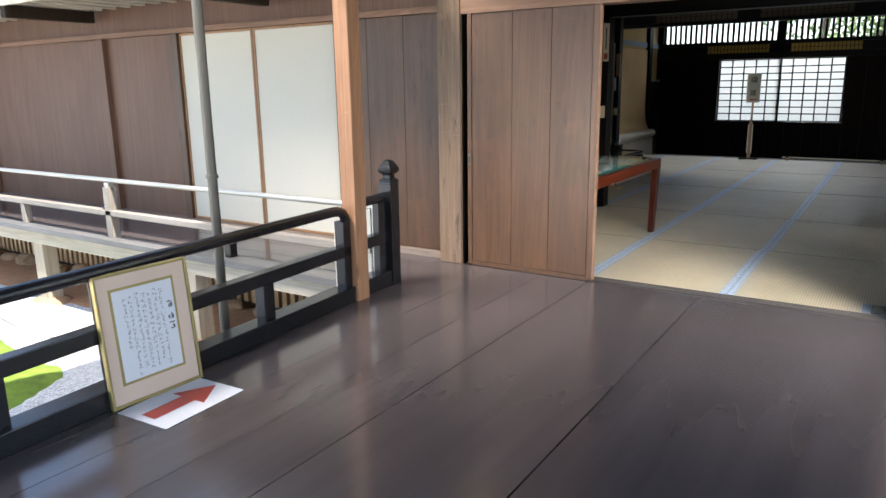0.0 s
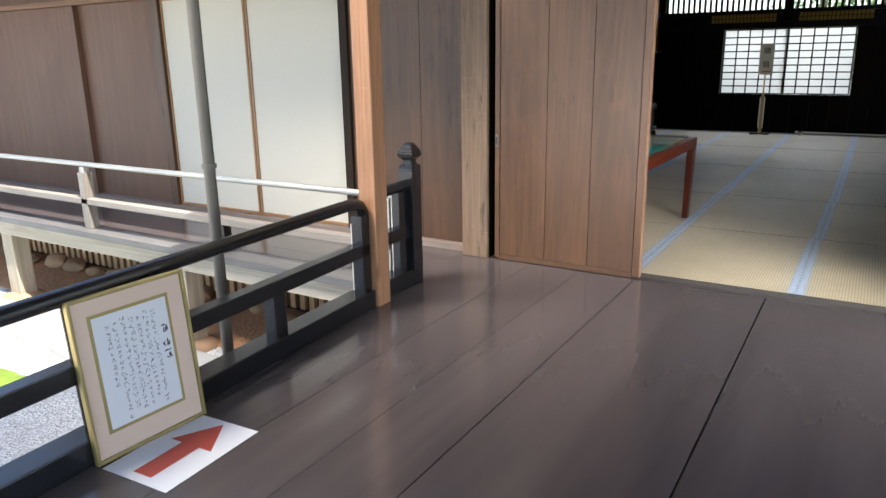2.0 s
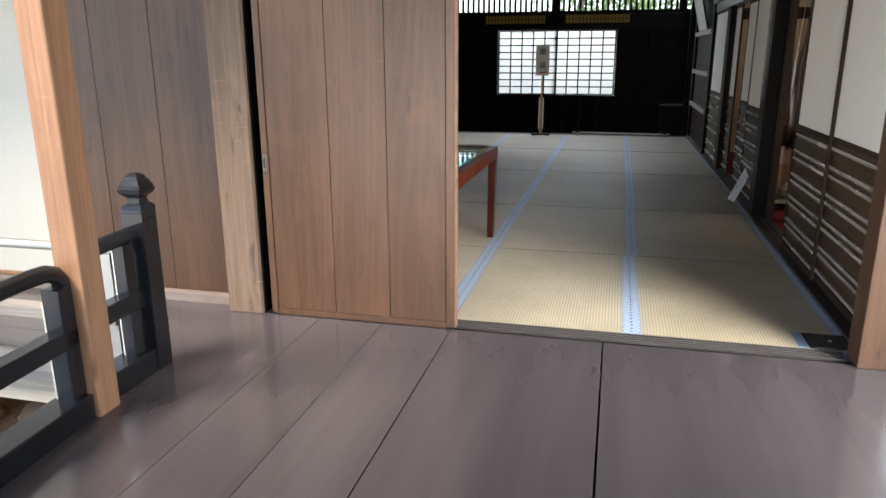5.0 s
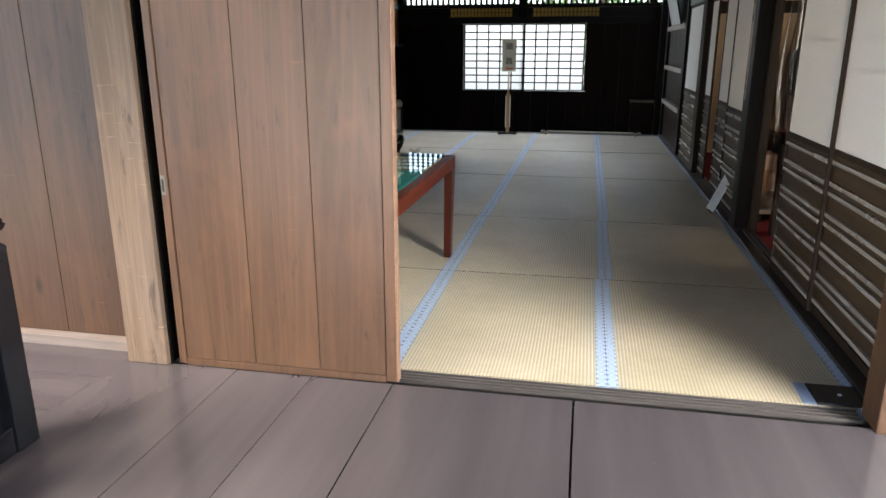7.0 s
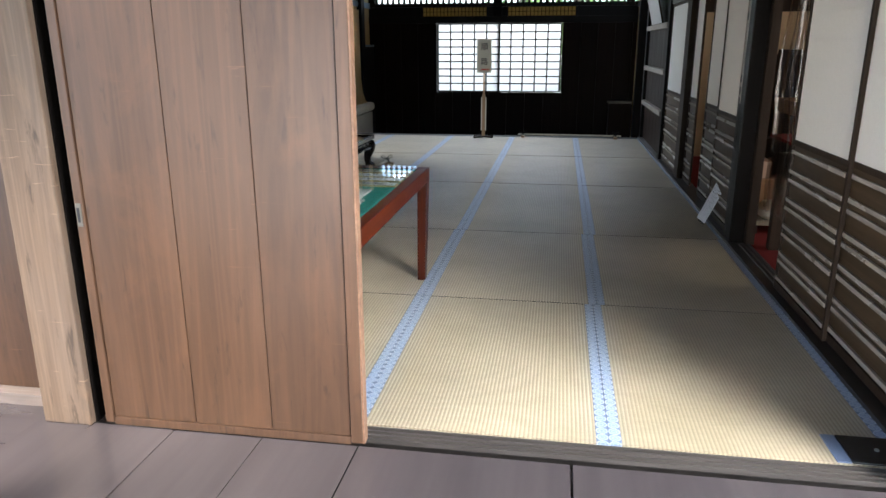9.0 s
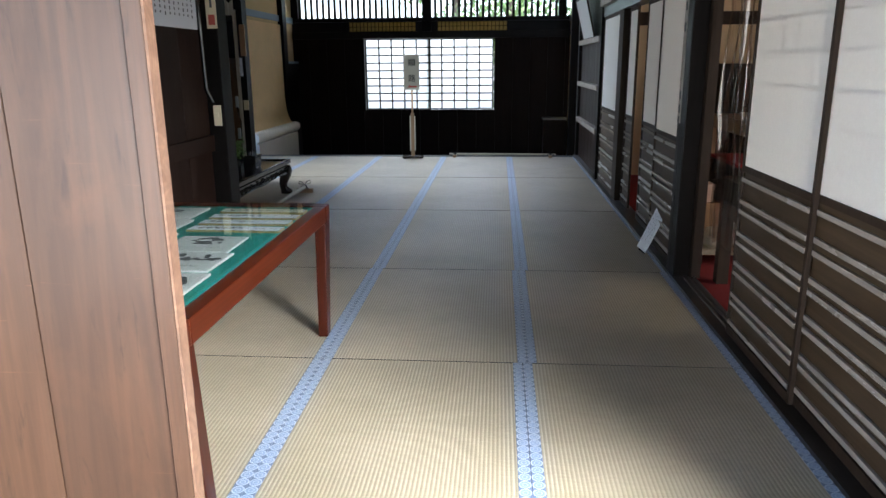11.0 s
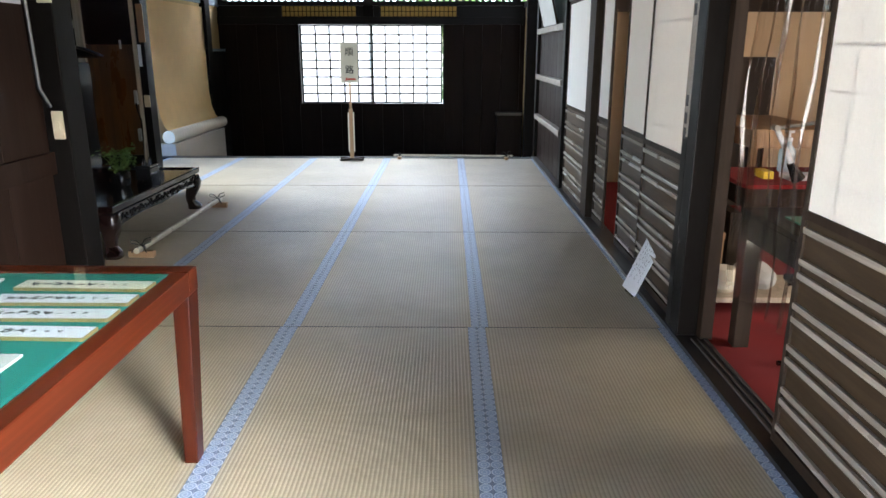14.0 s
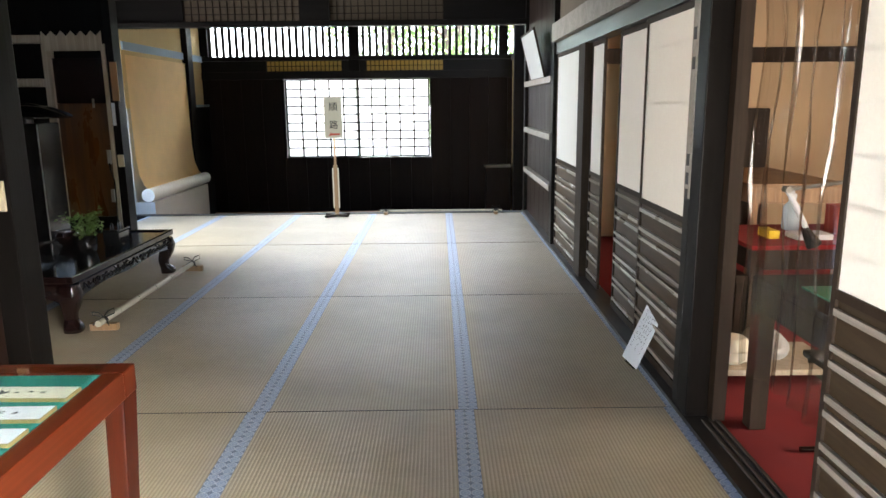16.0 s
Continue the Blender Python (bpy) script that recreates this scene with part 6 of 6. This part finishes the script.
for z in (1.62, 1.50, 1.10, 1.02, 0.95):
    part("mark", B(SX - 0.0285, SX - 0.0262, 8.335, 8.365, z, z + 0.05), INK, ins)
slab("jamb_opening", (SX + 0.0725, SX + 0.128, 8.15, 8.31, 0.018, 1.80), STILE, "brown timber jamb of the opening", "jamb")
pb = thing("leaning_board", "pale framed board leaning on the wall ledge", "picture frame", pose(SX - 0.035, 12.95, 1.615, 0, -14, 0))
part("board", B(-0.012, 0.0, -0.50, 0.50, 0.0, 0.46), GREYPL, pb)
for d in ((-0.016, 0.004, -0.52, -0.50, -0.002, 0.48), (-0.016, 0.004, 0.50, 0.52, -0.002, 0.48), (-0.016, 0.004, -0.499, 0.499, 0.461, 0.48)):
    part("frame_bar", B(*d), STILE, pb)

# ---- things in the side room ----
def plain_table(name, label, x0, x1, y0, y1, h, top, leg, category="table", t=0.05):
    d = thing(name, label, category)
    part("tabletop", B(x0, x1, y0, y1, h - 0.025, h, bevel=0.004), top, d)
    for a in ((x0, x0 + 0.03, y0, y1), (x1 - 0.03, x1, y0, y1), (x0 + 0.031, x1 - 0.031, y0, y0 + 0.03), (x0 + 0.031, x1 - 0.031, y1 - 0.03, y1)):
        part("apron", B(*a, h - 0.13, h - 0.026), leg, d)
    for x in (x0, x1 - t):
        for y in (y0, y1 - t):
            part("leg", B(x + 0.002, x + t - 0.002, y + 0.002, y + t - 0.002, 0.0, h - 0.1305, bevel=0.004), leg, d)
    return d


plain_table("side_desk", "dark brown desk with a green mat under glass", 0.41, 1.10, 6.75, 8.17, 0.66, STILE, STILE, "desk", 0.075)
mt = thing("desk_mat", "green desk mat on the dark desk", "desk mat")
part("mat", B(0.50, 1.05, 6.85, 7.95, 0.661, 0.668), GREENPL, mt)
plain_table("side_counter", "low counter covered in red cloth", 0.75, 1.85, 8.95, 9.6, 0.62, REDCARPET, STILE, "counter")
for k, (x, y, wd, h, mat, lab) in enumerate(((0.95, 9.2, 0.06, 0.045, YELLOWPL, "small yellow plastic box on the red counter"), (1.15, 9.15, 0.2, 0.03, WHITEPAPER, "stack of white papers on the red counter"), (1.5, 9.3, 0.3, 0.16, REDINK, "brick-red carton on the red counter"))):
    tb = thing("small_box", lab, "box")
    part("body", B(x - wd / 2, x + wd / 2, y - 0.07, y + 0.07, 0.6205, 0.6205 + h, bevel=0.004), mat, tb)
plain_table("back_cabinet", "tan wooden cabinet table by the partition", 1.2, 1.85, 10.0, 11.2, 0.82, SANDWOOD, SANDWOOD, "table")
bt = thing("spray_bottle", "clear bluish bottle with a white pump", "bottle", pose(1.18, 9.42, 0.6205))
part("body", lathe(bmesh.new(), [(0.045, 0), (0.05, 0.01), (0.05, 0.13), (0.02, 0.17), (0.02, 0.19)], seg=18), plain("bluish_clear_plastic", (0.45, 0.55, 0.62), 0.2), bt, smooth=True)
part("pump", lathe(bmesh.new(), [(0.022, 0.19), (0.022, 0.21), (0.008, 0.215), (0.008, 0.24), (0.028, 0.242), (0.028, 0.255)], seg=14), WHITEPAPER, bt, smooth=True)
lp = thing("desk_lamp", "jointed white desk lamp on the dark desk", "desk lamp", pose(0.86, 7.95, 0.668))
part("base", lathe(bmesh.new(), [(0.08, 0), (0.08, 0.02), (0.02, 0.026)], seg=20), BLACKLAC, lp, smooth=True)
part("lower_arm", tube(bmesh.new(), (0, 0, 0.02), (-0.05, 0.02, 0.42), 0.009), METAL, lp, smooth=True)
part("upper_arm", tube(bmesh.new(), (-0.05, 0.02, 0.42), (-0.41, 0.08, 0.365), 0.008), METAL, lp, smooth=True)
part("elbow", tube(bmesh.new(), (-0.41, 0.06, 0.365), (-0.41, 0.10, 0.365), 0.013), METAL, lp, smooth=True)
part("head_arm", tube(bmesh.new(), (-0.405, 0.08, 0.36), (-0.315, 0.08, 0.20), 0.011), WHITEPAPER, lp, smooth=True)
part("shade", tube(bmesh.new(), (-0.33, 0.08, 0.215), (-0.285, 0.08, 0.145), 0.014, 0.030), BLACKLAC, lp, smooth=True)
ch = thing("bentwood_chair", "low chair with bent metal legs on the red carpet", "chair", pose(0.78, 7.7, 0))
for y in (-0.2, 0.2):
    part("leg_frame", sweep(bmesh.new(), [(-0.25, y, 0.012), (0.20, y, 0.012), (0.26, y, 0.03), (0.26, y, 0.08), (0.12, y, 0.36), (0.02, y, 0.385), (-0.25, y, 0.385)], 0.012, 10), REDBLACK, ch, smooth=True)
part("seat", B(-0.27, 0.08, -0.22, 0.22, 0.397, 0.425, bevel=0.01), STILE, ch)
ls = thing("low_ledge", "low pale wooden ledge on the red carpet", "ledge", pose(0, 0, 0))
part("board", B(0.40, 1.05, 8.52, 8.92, 0.07, 0.10, bevel=0.004), PALEZ, ls)
for x in (0.42, 1.0):
    part("foot", B(x, x + 0.03, 8.55, 8.89, 0.0, 0.0695), STILE, ls)
for x0, x1, y0, y1, z0, z1, mat, lab in ((0.41, 0.66, 8.95, 9.35, 0.0, 0.34, SANDWOOD, "tan carton behind the low ledge"), (0.68, 0.74, 8.95, 9.30, 0.0, 0.46, STILE, "dark brown board box standing on the carpet"), (0.42, 0.62, 8.99, 9.25, 0.341, 0.47, MAT_PINK, "pinkish paper box on the tan carton"), (0.42, 0.72, 9.40, 9.95, 0.0, 0.60, STILE, "dark brown chest beside the screens")):
    cb = thing("storage_box", lab, "box")
    part("body", B(x0, x1, y0, y1, z0, z1, bevel=0.005), mat, cb)
    part("lid", B(x0 - 0.003, x1 + 0.003, y0 - 0.003, y1 + 0.003, z1 - 0.04, z1 + 0.0005, bevel=0.002), mat, cb)
bag = thing("plastic_bag", "crumpled grey bag of small goods on the low ledge", "bag", pose(0.75, 8.72, 0.10))
bm = bmesh.new()
bmesh.ops.create_icosphere(bm, subdivisions=3, radius=0.11)
for v in bm.verts:
    v.co *= 1 + 0.35 * noise.noise(v.co * 9)
    v.co.z = max(-0.07, v.co.z * 0.75)
part("body", bm, GREYPL, bag, at=pose(0, 0, 0.071))
jar = thing("round_vessel", "pale round ceramic vessel on the low ledge", "vessel", pose(0.55, 8.64, 0.10))
part("body", lathe(bmesh.new(), [(0.05, 0), (0.09, 0.03), (0.10, 0.08), (0.06, 0.13), (0.03, 0.135)], seg=20), CREAM, jar, smooth=True)
cab = thing("dark_cupboard", "dark brown cupboard against the sand wall", "cupboard", pose(0, 0, 0))
part("body", B(1.45, 1.88, 11.3, 12.2, 0.0, 1.3, bevel=0.006), STILE, cab)
part("door", B(1.42, 1.449, 11.32, 11.74, 0.05, 1.25, bevel=0.004), DARKB, cab)
part("door", B(1.42, 1.449, 11.76, 12.18, 0.05, 1.25, bevel=0.004), DARKB, cab)
